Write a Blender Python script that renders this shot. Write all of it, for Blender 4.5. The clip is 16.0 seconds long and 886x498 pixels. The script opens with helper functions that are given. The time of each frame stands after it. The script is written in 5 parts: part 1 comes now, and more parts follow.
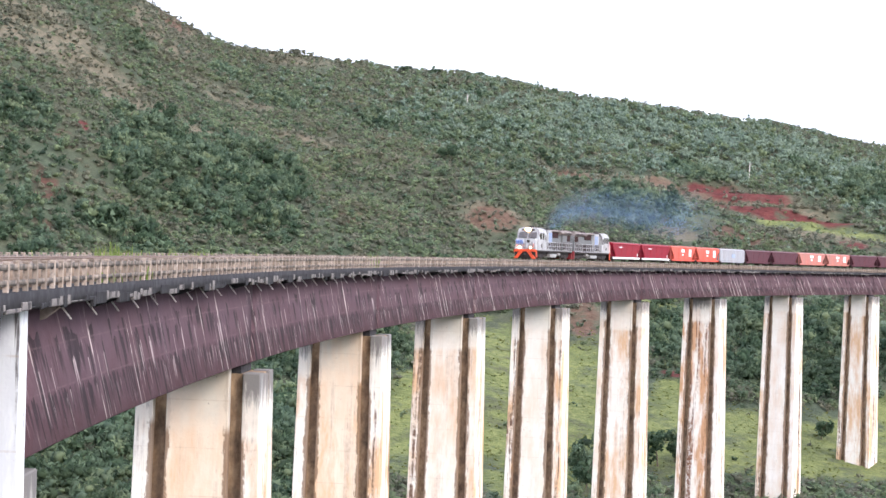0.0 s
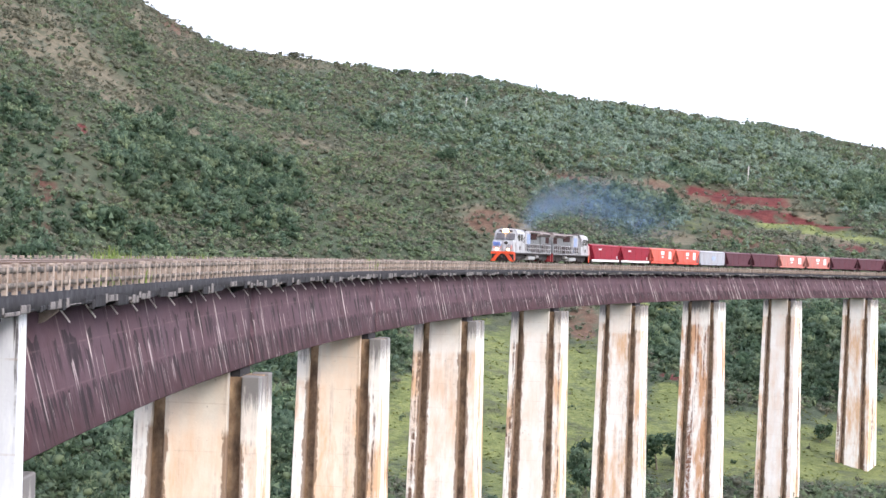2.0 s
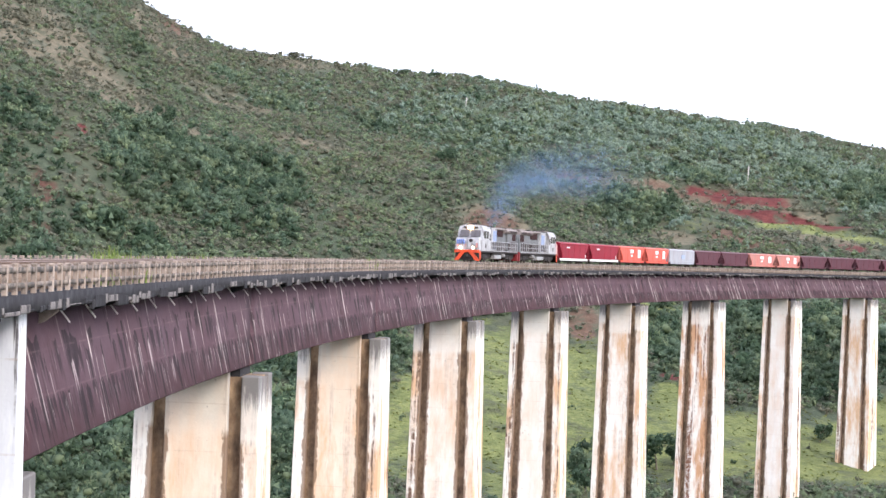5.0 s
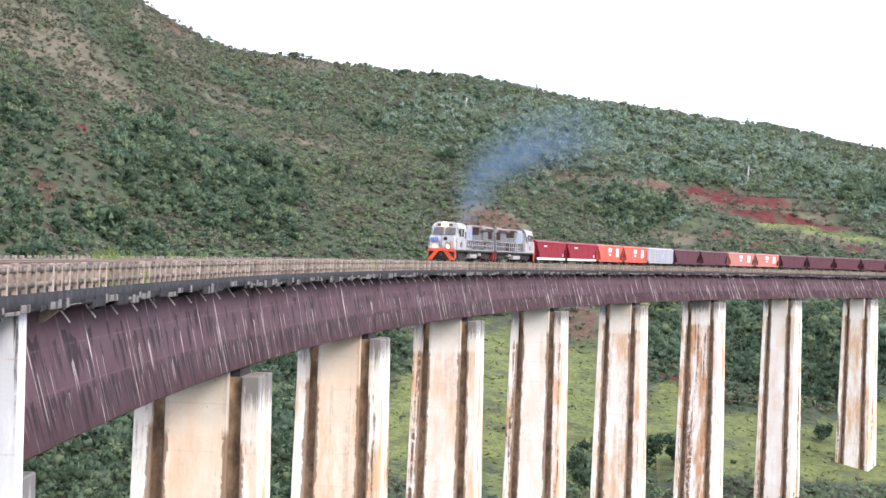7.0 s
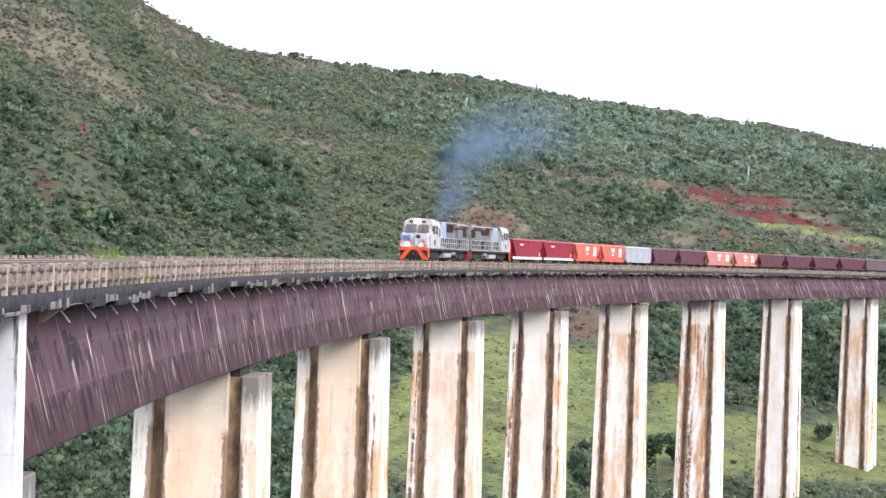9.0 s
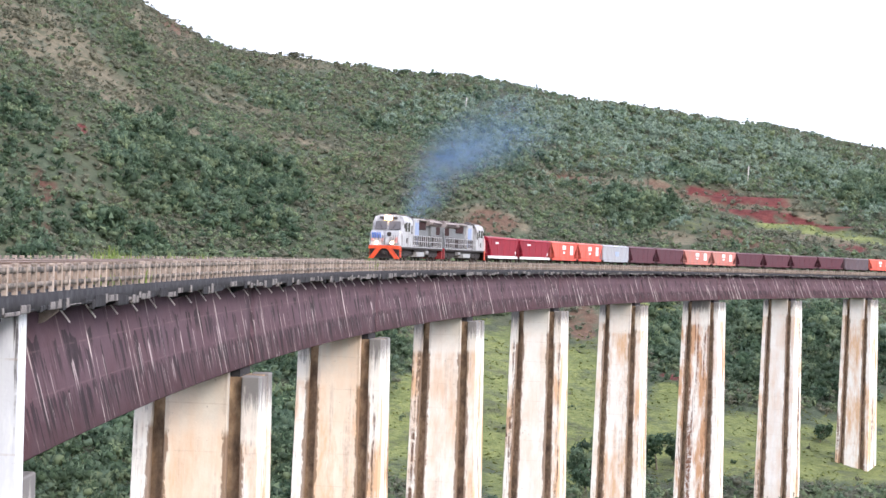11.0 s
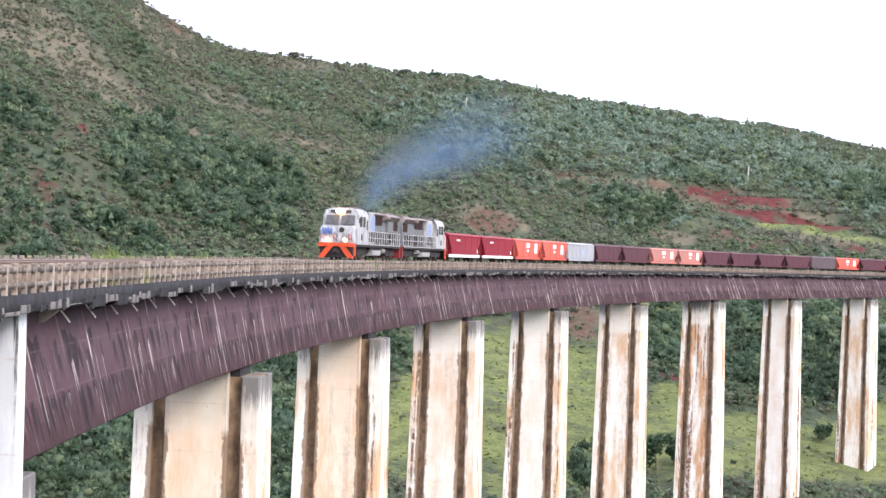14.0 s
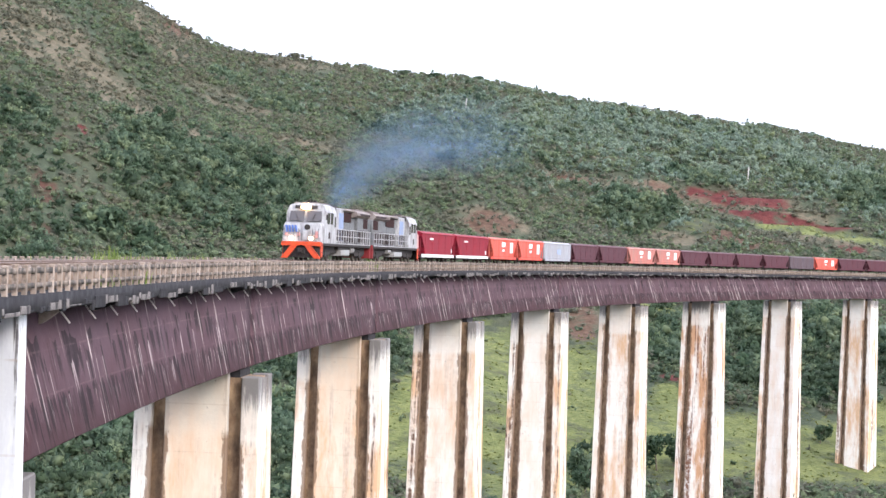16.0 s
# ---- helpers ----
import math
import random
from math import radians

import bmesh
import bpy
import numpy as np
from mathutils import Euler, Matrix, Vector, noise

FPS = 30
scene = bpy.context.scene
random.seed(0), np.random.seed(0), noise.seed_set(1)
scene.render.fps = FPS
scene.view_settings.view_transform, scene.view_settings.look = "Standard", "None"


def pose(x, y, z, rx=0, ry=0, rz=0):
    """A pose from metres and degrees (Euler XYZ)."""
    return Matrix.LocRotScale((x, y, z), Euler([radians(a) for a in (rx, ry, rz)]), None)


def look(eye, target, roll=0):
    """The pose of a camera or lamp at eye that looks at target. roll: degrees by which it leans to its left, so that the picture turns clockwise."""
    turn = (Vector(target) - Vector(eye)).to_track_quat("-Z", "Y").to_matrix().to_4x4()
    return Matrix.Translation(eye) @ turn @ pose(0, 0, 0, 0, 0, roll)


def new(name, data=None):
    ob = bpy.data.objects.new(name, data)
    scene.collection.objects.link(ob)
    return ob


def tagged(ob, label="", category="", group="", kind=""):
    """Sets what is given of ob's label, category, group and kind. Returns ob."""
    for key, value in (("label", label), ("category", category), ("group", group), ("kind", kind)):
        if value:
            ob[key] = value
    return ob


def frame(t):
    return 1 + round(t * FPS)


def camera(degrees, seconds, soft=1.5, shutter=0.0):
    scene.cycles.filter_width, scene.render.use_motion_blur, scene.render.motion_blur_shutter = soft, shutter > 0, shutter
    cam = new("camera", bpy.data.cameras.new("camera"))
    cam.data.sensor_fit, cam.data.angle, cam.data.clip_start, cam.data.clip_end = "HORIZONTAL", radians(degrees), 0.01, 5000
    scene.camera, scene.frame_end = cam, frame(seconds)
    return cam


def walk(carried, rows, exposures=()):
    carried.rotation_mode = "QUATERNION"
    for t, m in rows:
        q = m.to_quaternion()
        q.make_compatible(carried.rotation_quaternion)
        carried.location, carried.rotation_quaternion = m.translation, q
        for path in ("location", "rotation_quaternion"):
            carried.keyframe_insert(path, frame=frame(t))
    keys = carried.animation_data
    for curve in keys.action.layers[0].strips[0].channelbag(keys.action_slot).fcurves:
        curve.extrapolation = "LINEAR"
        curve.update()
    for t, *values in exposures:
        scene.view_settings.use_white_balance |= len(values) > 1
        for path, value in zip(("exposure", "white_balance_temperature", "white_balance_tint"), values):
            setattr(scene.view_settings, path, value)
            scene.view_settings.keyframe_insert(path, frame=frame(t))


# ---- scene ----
import itertools

# ---- camera on a tripod, settling in the first second ----
cam = camera(26.70, 16.0, soft=1.5)
EYE = (0.0, 0.0, 0.689)


def aim(yaw, tilt):
    """The camera's pose: degrees to the left and upwards, with its constant lean."""
    return (Matrix.Translation(EYE) @ pose(0, 0, 0, 0, 0, yaw) @ pose(0, 0, 0, 90 + 0.1875 + tilt)
            @ pose(0, 0, 0, 0, 0, 1.928))


STILL = aim(0, 0)
walk(cam, [(0.0, aim(0.032, -0.098)), (0.2, aim(0.018, -0.076)), (0.5, aim(0.0, -0.045)), (0.8, aim(0, -0.008)), (1.0, aim(0, 0.004)),
           (1.5, STILL), (2.0, STILL), (8.0, STILL), (15.6, STILL), (15.8, aim(0, 0.008)), (16.0, aim(0, 0.026))])

# ---- overcast afternoon: bright white sky, soft sun from behind ----
world = bpy.data.worlds.new("sky")
scene.world = world
world.use_nodes = True
wn, wl = world.node_tree.nodes, world.node_tree.links
sky = wn.new("ShaderNodeTexSky")
sky.sky_type, sky.sun_disc = "NISHITA", False
SUN_UP, SUN_ROUND = radians(30), radians(136)
sky.sun_elevation, sky.sun_rotation = SUN_UP, SUN_ROUND
sky.air_density, sky.dust_density, sky.ozone_density = 1.0, 6.0, 0.6
cloud = wn.new("ShaderNodeMix")
cloud.data_type = "RGBA"
cloud.inputs[0].default_value = 0.8
cloud.inputs[7].default_value = (11.3, 12.0, 14.8, 1)
wl.new(sky.outputs[0], cloud.inputs[6])
wl.new(cloud.outputs[2], wn["Background"].inputs[0])
wn["Background"].inputs[1].default_value = 0.13
sun = new("sun", bpy.data.lights.new("sun", "SUN"))
sun.data.energy, sun.data.angle, sun.data.color = 2.0, radians(24), (1.0, 0.95, 0.89)
SUN_FROM = Vector((math.sin(SUN_ROUND) * math.cos(SUN_UP), math.cos(SUN_ROUND) * math.cos(SUN_UP), math.sin(SUN_UP)))
sun.matrix_world = look(SUN_FROM * 300, (0, 0, 0))
scene.view_settings.exposure = 0.66


# ---- materials ----
def ramp_mix(nt, fac, a, b):
    m = nt.nodes.new("ShaderNodeMix")
    m.data_type = "RGBA"
    for sock, v in ((m.inputs[0], fac), (m.inputs[6], a), (m.inputs[7], b)):
        if isinstance(v, bpy.types.NodeSocket):
            nt.links.new(v, sock)
        elif isinstance(v, (int, float)):
            sock.default_value = v
        else:
            sock.default_value = (*v, 1)
    return m.outputs[2]


def noise_of(nt, vec, scale, detail=4, rough=0.6, lo=0.35, hi=0.65):
    n = nt.nodes.new("ShaderNodeTexNoise")
    n.inputs["Scale"].default_value, n.inputs["Detail"].default_value, n.inputs["Roughness"].default_value = scale, detail, rough
    nt.links.new(vec, n.inputs["Vector"])
    r = nt.nodes.new("ShaderNodeMapRange")
    r.inputs[1].default_value, r.inputs[2].default_value = lo, hi
    nt.links.new(n.outputs[0], r.inputs[0])
    return r.outputs[0]


def stretched(nt, vec, scale):
    m = nt.nodes.new("ShaderNodeMapping")
    m.inputs["Scale"].default_value = scale
    nt.links.new(vec, m.inputs["Vector"])
    return m.outputs[0]


def maths(nt, op, a, b=0.0):
    m = nt.nodes.new("ShaderNodeMath")
    m.operation = op
    for sock, v in ((m.inputs[0], a), (m.inputs[1], b)):
        if isinstance(v, bpy.types.NodeSocket):
            nt.links.new(v, sock)
        else:
            sock.default_value = v
    return m.outputs[0]


def base_material(name, rough=0.85, metal=0.0):
    m = bpy.data.materials.new(name)
    m.use_nodes = True
    nt = m.node_tree
    b = nt.nodes["Principled BSDF"]
    b.inputs["Roughness"].default_value, b.inputs["Metallic"].default_value = rough, metal
    b.inputs["Specular IOR Level"].default_value = 0.2
    co = nt.nodes.new("ShaderNodeTexCoord")
    return m, nt, b, co


def relief(nt, b, fac, strength, distance):
    bump = nt.nodes.new("ShaderNodeBump")
    bump.inputs["Strength"].default_value, bump.inputs["Distance"].default_value = strength, distance
    nt.links.new(fac, bump.inputs["Height"])
    nt.links.new(bump.outputs[0], b.inputs["Normal"])


def surface(name, c1, c2, scale=1.0, rough=0.8, metal=0.0, dirt=None, dirt_scale=0.3, dirt_amount=0.5, bump=0.15, stretch=(1, 1, 1)):
    """Two tones at a fine and a coarse scale, with dirt laid over in patches."""
    m, nt, b, co = base_material(name, rough, metal)
    vec = stretched(nt, co.outputs["Object"], stretch)
    fine = noise_of(nt, vec, scale * 4)
    coarse = noise_of(nt, vec, scale)
    col = ramp_mix(nt, fine, c1, c2)
    mid = tuple((p + q) / 2 for p, q in zip(c1, c2))
    col = ramp_mix(nt, maths(nt, "MULTIPLY", coarse, 0.5), col, mid)
    if dirt:
        col = ramp_mix(nt, maths(nt, "MULTIPLY", noise_of(nt, vec, dirt_scale, 6, 0.65, 0.45, 0.7), dirt_amount), col, dirt)
    nt.links.new(col, b.inputs["Base Color"])
    relief(nt, b, fine, bump, 0.02)
    return m


def concrete(name, stain, amount, runny=1.0, base=(0.8, 0.76, 0.71), pale=(0.86, 0.84, 0.81), tan=(0.66, 0.43, 0.27), head=-9.4, groove_dirt=0.85, warm=0.24):
    """Pale weathered concrete: tan blooms, ragged rust-brown runs, faint lift lines."""
    m, nt, b, co = base_material(name, 0.9)
    obj = co.outputs["Object"]
    info = nt.nodes.new("ShaderNodeObjectInfo")
    shift = nt.nodes.new("ShaderNodeVectorMath")
    shift.operation = "ADD"
    many = nt.nodes.new("ShaderNodeVectorMath")
    many.operation = "SCALE"
    many.inputs[0].default_value = (37.0, 53.0, 71.0)
    nt.links.new(info.outputs["Random"], many.inputs["Scale"])
    nt.links.new(obj, shift.inputs[0]), nt.links.new(many.outputs[0], shift.inputs[1])
    vec = shift.outputs[0]
    col = ramp_mix(nt, noise_of(nt, vec, 0.35), base, pale)
    sep = nt.nodes.new("ShaderNodeSeparateXYZ")
    nt.links.new(obj, sep.inputs[0])
    # light painted by normal: broad faces tinted blotchy cream, flanks left white as if brighter
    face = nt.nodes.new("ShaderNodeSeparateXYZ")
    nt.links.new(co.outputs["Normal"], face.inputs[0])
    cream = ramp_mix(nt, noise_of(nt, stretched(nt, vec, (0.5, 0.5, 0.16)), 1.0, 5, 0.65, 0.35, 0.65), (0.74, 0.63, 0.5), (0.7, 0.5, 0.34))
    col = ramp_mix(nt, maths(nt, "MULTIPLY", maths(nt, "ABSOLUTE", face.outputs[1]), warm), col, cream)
    grey = nt.nodes.new("ShaderNodeMapRange")
    grey.inputs[1].default_value, grey.inputs[2].default_value = -9.6, -7.0
    nt.links.new(maths(nt, "ADD", sep.outputs[2], noise_of(nt, vec, 0.8, 5, 0.7)), grey.inputs[0])
    col = ramp_mix(nt, maths(nt, "MULTIPLY", grey.outputs[0], 0.5 if warm else 0.0), col, (0.43, 0.43, 0.4))
    old = nt.nodes.new("ShaderNodeMapRange")
    old.inputs[1].default_value, old.inputs[2].default_value, old.inputs[3].default_value, old.inputs[4].default_value = head, head + 0.5, 1.0, 0.25
    nt.links.new(maths(nt, "ADD", sep.outputs[2], maths(nt, "MULTIPLY", info.outputs["Random"], 2.0)), old.inputs[0])
    some = maths(nt, "MULTIPLY", maths(nt, "MULTIPLY", maths(nt, "ADD", info.outputs["Random"], 0.35), amount), old.outputs[0])
    streaky = maths(nt, "MULTIPLY", some, runny)
    bloom = noise_of(nt, stretched(nt, vec, (0.45, 0.45, 0.1)), 1.0, 6, 0.7, 0.44, 0.68)
    col = ramp_mix(nt, maths(nt, "MULTIPLY", bloom, some), col, tan)
    ragged = noise_of(nt, vec, 1.6, 5, 0.7, 0.35, 0.6)
    runs = noise_of(nt, stretched(nt, vec, (0.9, 0.9, 0.035)), 1.0, 6, 0.75, 0.54, 0.62)
    col = ramp_mix(nt, maths(nt, "MULTIPLY", maths(nt, "MULTIPLY", runs, ragged), streaky), col, stain)
    thin = noise_of(nt, stretched(nt, vec, (4.0, 4.0, 0.12)), 1.0, 4, 0.7, 0.6, 0.7)
    col = ramp_mix(nt, maths(nt, "MULTIPLY", maths(nt, "MULTIPLY", thin, ragged), maths(nt, "MULTIPLY", streaky, 0.6)), col, stain)
    lift = maths(nt, "LESS_THAN", maths(nt, "FRACT", maths(nt, "MULTIPLY", sep.outputs[2], 0.37)), 0.025)
    col = ramp_mix(nt, maths(nt, "MULTIPLY", maths(nt, "MULTIPLY", lift, ragged), 0.3), col, (0.4, 0.28, 0.2))
    # dirt creeping out of the vertical grooves, which widen with the batter
    batter = maths(nt, "ADD", maths(nt, "MULTIPLY", maths(nt, "SUBTRACT", -6.5, sep.outputs[2]), 0.004), 1.0)
    across = maths(nt, "DIVIDE", maths(nt, "ABSOLUTE", sep.outputs[0]), batter)
    near = maths(nt, "SUBTRACT", 1.0, maths(nt, "DIVIDE", maths(nt, "ABSOLUTE", maths(nt, "SUBTRACT", across, 2.12)), 0.8))
    wander = noise_of(nt, stretched(nt, vec, (1.6, 1.6, 0.5)), 1.0, 7, 0.8, 0.25, 0.75)
    creep = nt.nodes.new("ShaderNodeMapRange")
    creep.inputs[1].default_value, creep.inputs[2].default_value = 0.57, 0.66
    nt.links.new(maths(nt, "ADD", near, maths(nt, "MULTIPLY", wander, 0.68)), creep.inputs[0])
    col = ramp_mix(nt, maths(nt, "MULTIPLY", maths(nt, "MULTIPLY", creep.outputs[0], old.outputs[0]), groove_dirt), col, (0.2, 0.12, 0.075))
    # soot washed over the heads of the columns
    soot = nt.nodes.new("ShaderNodeMapRange")
    soot.inputs[1].default_value, soot.inputs[2].default_value = -7.1, -5.9
    nt.links.new(maths(nt, "ADD", sep.outputs[2], maths(nt, "MULTIPLY", noise_of(nt, stretched(nt, vec, (2.6, 2.6, 0.22)), 1.0, 6, 0.8, 0.3, 0.7), 2.8)), soot.inputs[0])
    fresh = maths(nt, "GREATER_THAN", 0.75, maths(nt, "ABSOLUTE", maths(nt, "SUBTRACT", head, -9.4)))
    col = ramp_mix(nt, maths(nt, "MULTIPLY", maths(nt, "MULTIPLY", soot.outputs[0], fresh), 0.8 * max(0.0, runny - 0.35) / 0.65), col, (0.1, 0.092, 0.098))
    speck = noise_of(nt, vec, 2.2, 3, 0.7, 0.68, 0.74)
    col = ramp_mix(nt, maths(nt, "MULTIPLY", speck, 0.5), col, (0.14, 0.1, 0.08))
    nt.links.new(col, b.inputs["Base Color"])
    relief(nt, b, noise_of(nt, obj, 6.0), 0.2, 0.02)
    return m


def web_material():
    """Purple-brown ore-dusted concrete: lifts, combs of dark runs below each lift, broken pale runs; the UV gives metres along and up."""
    m, nt, b, co = base_material("ore_stained_concrete", 0.85)
    uv = co.outputs["UV"]
    sep = nt.nodes.new("ShaderNodeSeparateXYZ")
    nt.links.new(uv, sep.inputs[0])
    up = sep.outputs[1]
    low = nt.nodes.new("ShaderNodeMapRange")
    low.inputs[1].default_value, low.inputs[2].default_value = -2.2, -5.8
    nt.links.new(maths(nt, "ADD", up, noise_of(nt, stretched(nt, uv, (0.2, 0.3, 1)), 1.0, 4, 0.6)), low.inputs[0])
    col = ramp_mix(nt, low.outputs[0], (0.098, 0.061, 0.078), (0.086, 0.041, 0.05))
    col = ramp_mix(nt, maths(nt, "MULTIPLY", noise_of(nt, stretched(nt, uv, (0.12, 0.3, 1)), 1.0), 0.6), col, (0.078, 0.038, 0.045))
    col = ramp_mix(nt, maths(nt, "MULTIPLY", noise_of(nt, stretched(nt, uv, (0.8, 0.9, 1)), 1.0, 6, 0.75, 0.4, 0.7), 0.35), col, (0.15, 0.098, 0.112))

    def runs(col, head, longest, across, lo, hi, tone, amount, seed):
        """Runs hanging from one height, each of its own length."""
        at = stretched(nt, uv, (across, 0.03, 1))
        shift = nt.nodes.new("ShaderNodeVectorMath")
        shift.operation = "ADD"
        shift.inputs[1].default_value = (seed * 17.3, seed * 5.1, seed * 3.7)
        nt.links.new(at, shift.inputs[0])
        stripe = noise_of(nt, shift.outputs[0], 1.0, 3, 0.6, lo, hi)
        reach = noise_of(nt, shift.outputs[0], 0.63, 3, 0.7, 0.3, 0.7)
        fall = maths(nt, "SUBTRACT", head, maths(nt, "ADD", up, maths(nt, "MULTIPLY", noise_of(nt, shift.outputs[0], 1.9, 1, 0.5), 0.35)))
        begun = maths(nt, "GREATER_THAN", fall, 0.0)
        left = maths(nt, "SUBTRACT", maths(nt, "MULTIPLY", reach, longest), fall)
        soft = nt.nodes.new("ShaderNodeMapRange")
        soft.inputs[1].default_value, soft.inputs[2].default_value = 0.0, 0.5
        nt.links.new(left, soft.inputs[0])
        k = maths(nt, "MULTIPLY", maths(nt, "MULTIPLY", stripe, begun), soft.outputs[0])
        return ramp_mix(nt, maths(nt, "MULTIPLY", k, amount), col, tone)
    soot = (0.024, 0.017, 0.021)
    col = runs(col, -2.2, 2.2, 0.7, 0.54, 0.59, soot, 0.85, 1)
    col = runs(col, -2.75, 2.4, 1.5, 0.53, 0.59, soot, 0.85, 2)
    col = runs(col, -4.15, 2.6, 2.0, 0.45, 0.53, soot, 0.8, 3)
    col = runs(col, -4.3, 2.4, 3.6, 0.54, 0.62, soot, 0.6, 4)
    col = runs(col, -1.5, 1.6, 2.4, 0.6, 0.66, soot, 0.6, 5)
    broken = noise_of(nt, stretched(nt, uv, (0.7, 0.5, 1)), 1.0, 4, 0.65, 0.4, 0.56)
    pale = noise_of(nt, stretched(nt, uv, (1.0, 0.035, 1)), 1.37, 3, 0.6, 0.6, 0.645)
    col = ramp_mix(nt, maths(nt, "MULTIPLY", maths(nt, "MULTIPLY", pale, broken), 0.95), col, (0.58, 0.5, 0.48))
    col = runs(col, -3.2, 2.6, 2.1, 0.62, 0.67, (0.46, 0.38, 0.38), 0.8, 6)
    col = runs(col, -4.4, 1.8, 2.6, 0.6, 0.66, (0.42, 0.34, 0.34), 0.7, 7)
    flecks = noise_of(nt, stretched(nt, uv, (2.3, 0.3, 1)), 1.61, 4, 0.7, 0.64, 0.71)
    col = ramp_mix(nt, maths(nt, "MULTIPLY", flecks, 0.55), col, (0.42, 0.34, 0.35))
    for z, k in ((-2.72, 0.3), (-4.2, 0.3)):
        lift = maths(nt, "LESS_THAN", maths(nt, "ABSOLUTE", maths(nt, "SUBTRACT", up, z)), 0.035)
        col = ramp_mix(nt, maths(nt, "MULTIPLY", maths(nt, "MULTIPLY", lift, broken), k), col, (0.2, 0.13, 0.14))
    nt.links.new(col, b.inputs["Base Color"])
    relief(nt, b, noise_of(nt, uv, 5.0), 0.2, 0.02)
    return m


def ground_material():
    """Soil, dry grass and pasture, by masks that belong to the land."""
    m, nt, b, co = base_material("hill_ground", 0.95)
    obj = co.outputs["Object"]

    def mask(name, more=0.1):
        a = nt.nodes.new("ShaderNodeAttribute")
        a.attribute_name = name
        edge = noise_of(nt, obj, 0.09, 7, 0.75, 0.25, 0.75)
        v = maths(nt, "MULTIPLY", a.outputs["Fac"], maths(nt, "ADD", edge, more))
        r = nt.nodes.new("ShaderNodeMapRange")
        r.inputs[1].default_value, r.inputs[2].default_value = 0.3, 0.6
        nt.links.new(v, r.inputs[0])
        return r.outputs[0]
    col = ramp_mix(nt, noise_of(nt, obj, 0.7, 8, 0.85, 0.36, 0.64), (0.028, 0.041, 0.027), (0.1, 0.12, 0.076))
    col = ramp_mix(nt, maths(nt, "MULTIPLY", noise_of(nt, obj, 0.2, 6, 0.75, 0.42, 0.62), 0.6), col, (0.036, 0.046, 0.028))
    col = ramp_mix(nt, maths(nt, "MULTIPLY", noise_of(nt, obj, 0.03, 5, 0.6, 0.45, 0.65), 0.6), col, (0.075, 0.066, 0.042))
    dry = ramp_mix(nt, noise_of(nt, obj, 0.45, 8, 0.85, 0.33, 0.67), (0.072, 0.068, 0.048), (0.205, 0.17, 0.118))
    col = ramp_mix(nt, mask("dry"), col, dry)
    grass = ramp_mix(nt, noise_of(nt, obj, 0.7, 8, 0.85, 0.36, 0.64), (0.085, 0.105, 0.034), (0.225, 0.24, 0.088))
    grass = ramp_mix(nt, maths(nt, "MULTIPLY", noise_of(nt, obj, 0.06, 6, 0.75, 0.46, 0.66), 0.8), grass, (0.06, 0.08, 0.03))
    col = ramp_mix(nt, mask("grass"), col, grass)
    soil = ramp_mix(nt, noise_of(nt, stretched(nt, obj, (0.3, 0.3, 2)), 1.0, 5, 0.7), (0.06, 0.014, 0.014), (0.135, 0.038, 0.034))
    earth = ramp_mix(nt, noise_of(nt, obj, 0.5, 7, 0.8), (0.06, 0.034, 0.024), (0.16, 0.1, 0.07))
    col = ramp_mix(nt, mask("earth", 0.2), col, earth)
    col = ramp_mix(nt, mask("soil", 0.22), col, soil)
    nt.links.new(col, b.inputs["Base Color"])
    relief(nt, b, noise_of(nt, obj, 0.8, 6), 0.6, 0.3)
    return m


def leaf_material(name, dark, light):
    """Thin leaves that let part of the light through."""
    m, nt, b, co = base_material(name, 0.75)
    geo = nt.nodes.new("ShaderNodeNewGeometry")
    col = ramp_mix(nt, geo.outputs["Random Per Island"], dark, light)
    col = ramp_mix(nt, maths(nt, "MULTIPLY", noise_of(nt, co.outputs["Object"], 0.04, 4, 0.6, 0.42, 0.62), 0.45), col, (0.8 * light[0] + 0.02, 0.78 * light[1], 0.72 * light[2]))
    col = ramp_mix(nt, maths(nt, "MULTIPLY", noise_of(nt, co.outputs["Object"], 0.16, 4, 0.65, 0.46, 0.64), 0.45), col, (0.75 * dark[0], 0.82 * dark[1], 0.95 * dark[2]))
    nt.links.new(col, b.inputs["Base Color"])
    thin = nt.nodes.new("ShaderNodeBsdfTranslucent")
    nt.links.new(col, thin.inputs["Color"])
    mix = nt.nodes.new("ShaderNodeMixShader")
    mix.inputs[0].default_value = 0.5
    nt.links.new(b.outputs[0], mix.inputs[1]), nt.links.new(thin.outputs[0], mix.inputs[2])
    nt.links.new(mix.outputs[0], nt.nodes["Material Output"].inputs["Surface"])
    return m


def plain(name, c, rough=0.5, metal=0.0):
    return surface(name, tuple(x * 0.9 for x in c), tuple(min(1, x * 1.1) for x in c), 0.8, rough, metal, bump=0.05)


def glow(name, c, strength):
    m, nt, b, co = base_material(name, 0.3)
    b.inputs["Base Color"].default_value = (*c, 1)
    b.inputs["Emission Color"].default_value = (*c, 1)
    b.inputs["Emission Strength"].default_value = strength
    return m


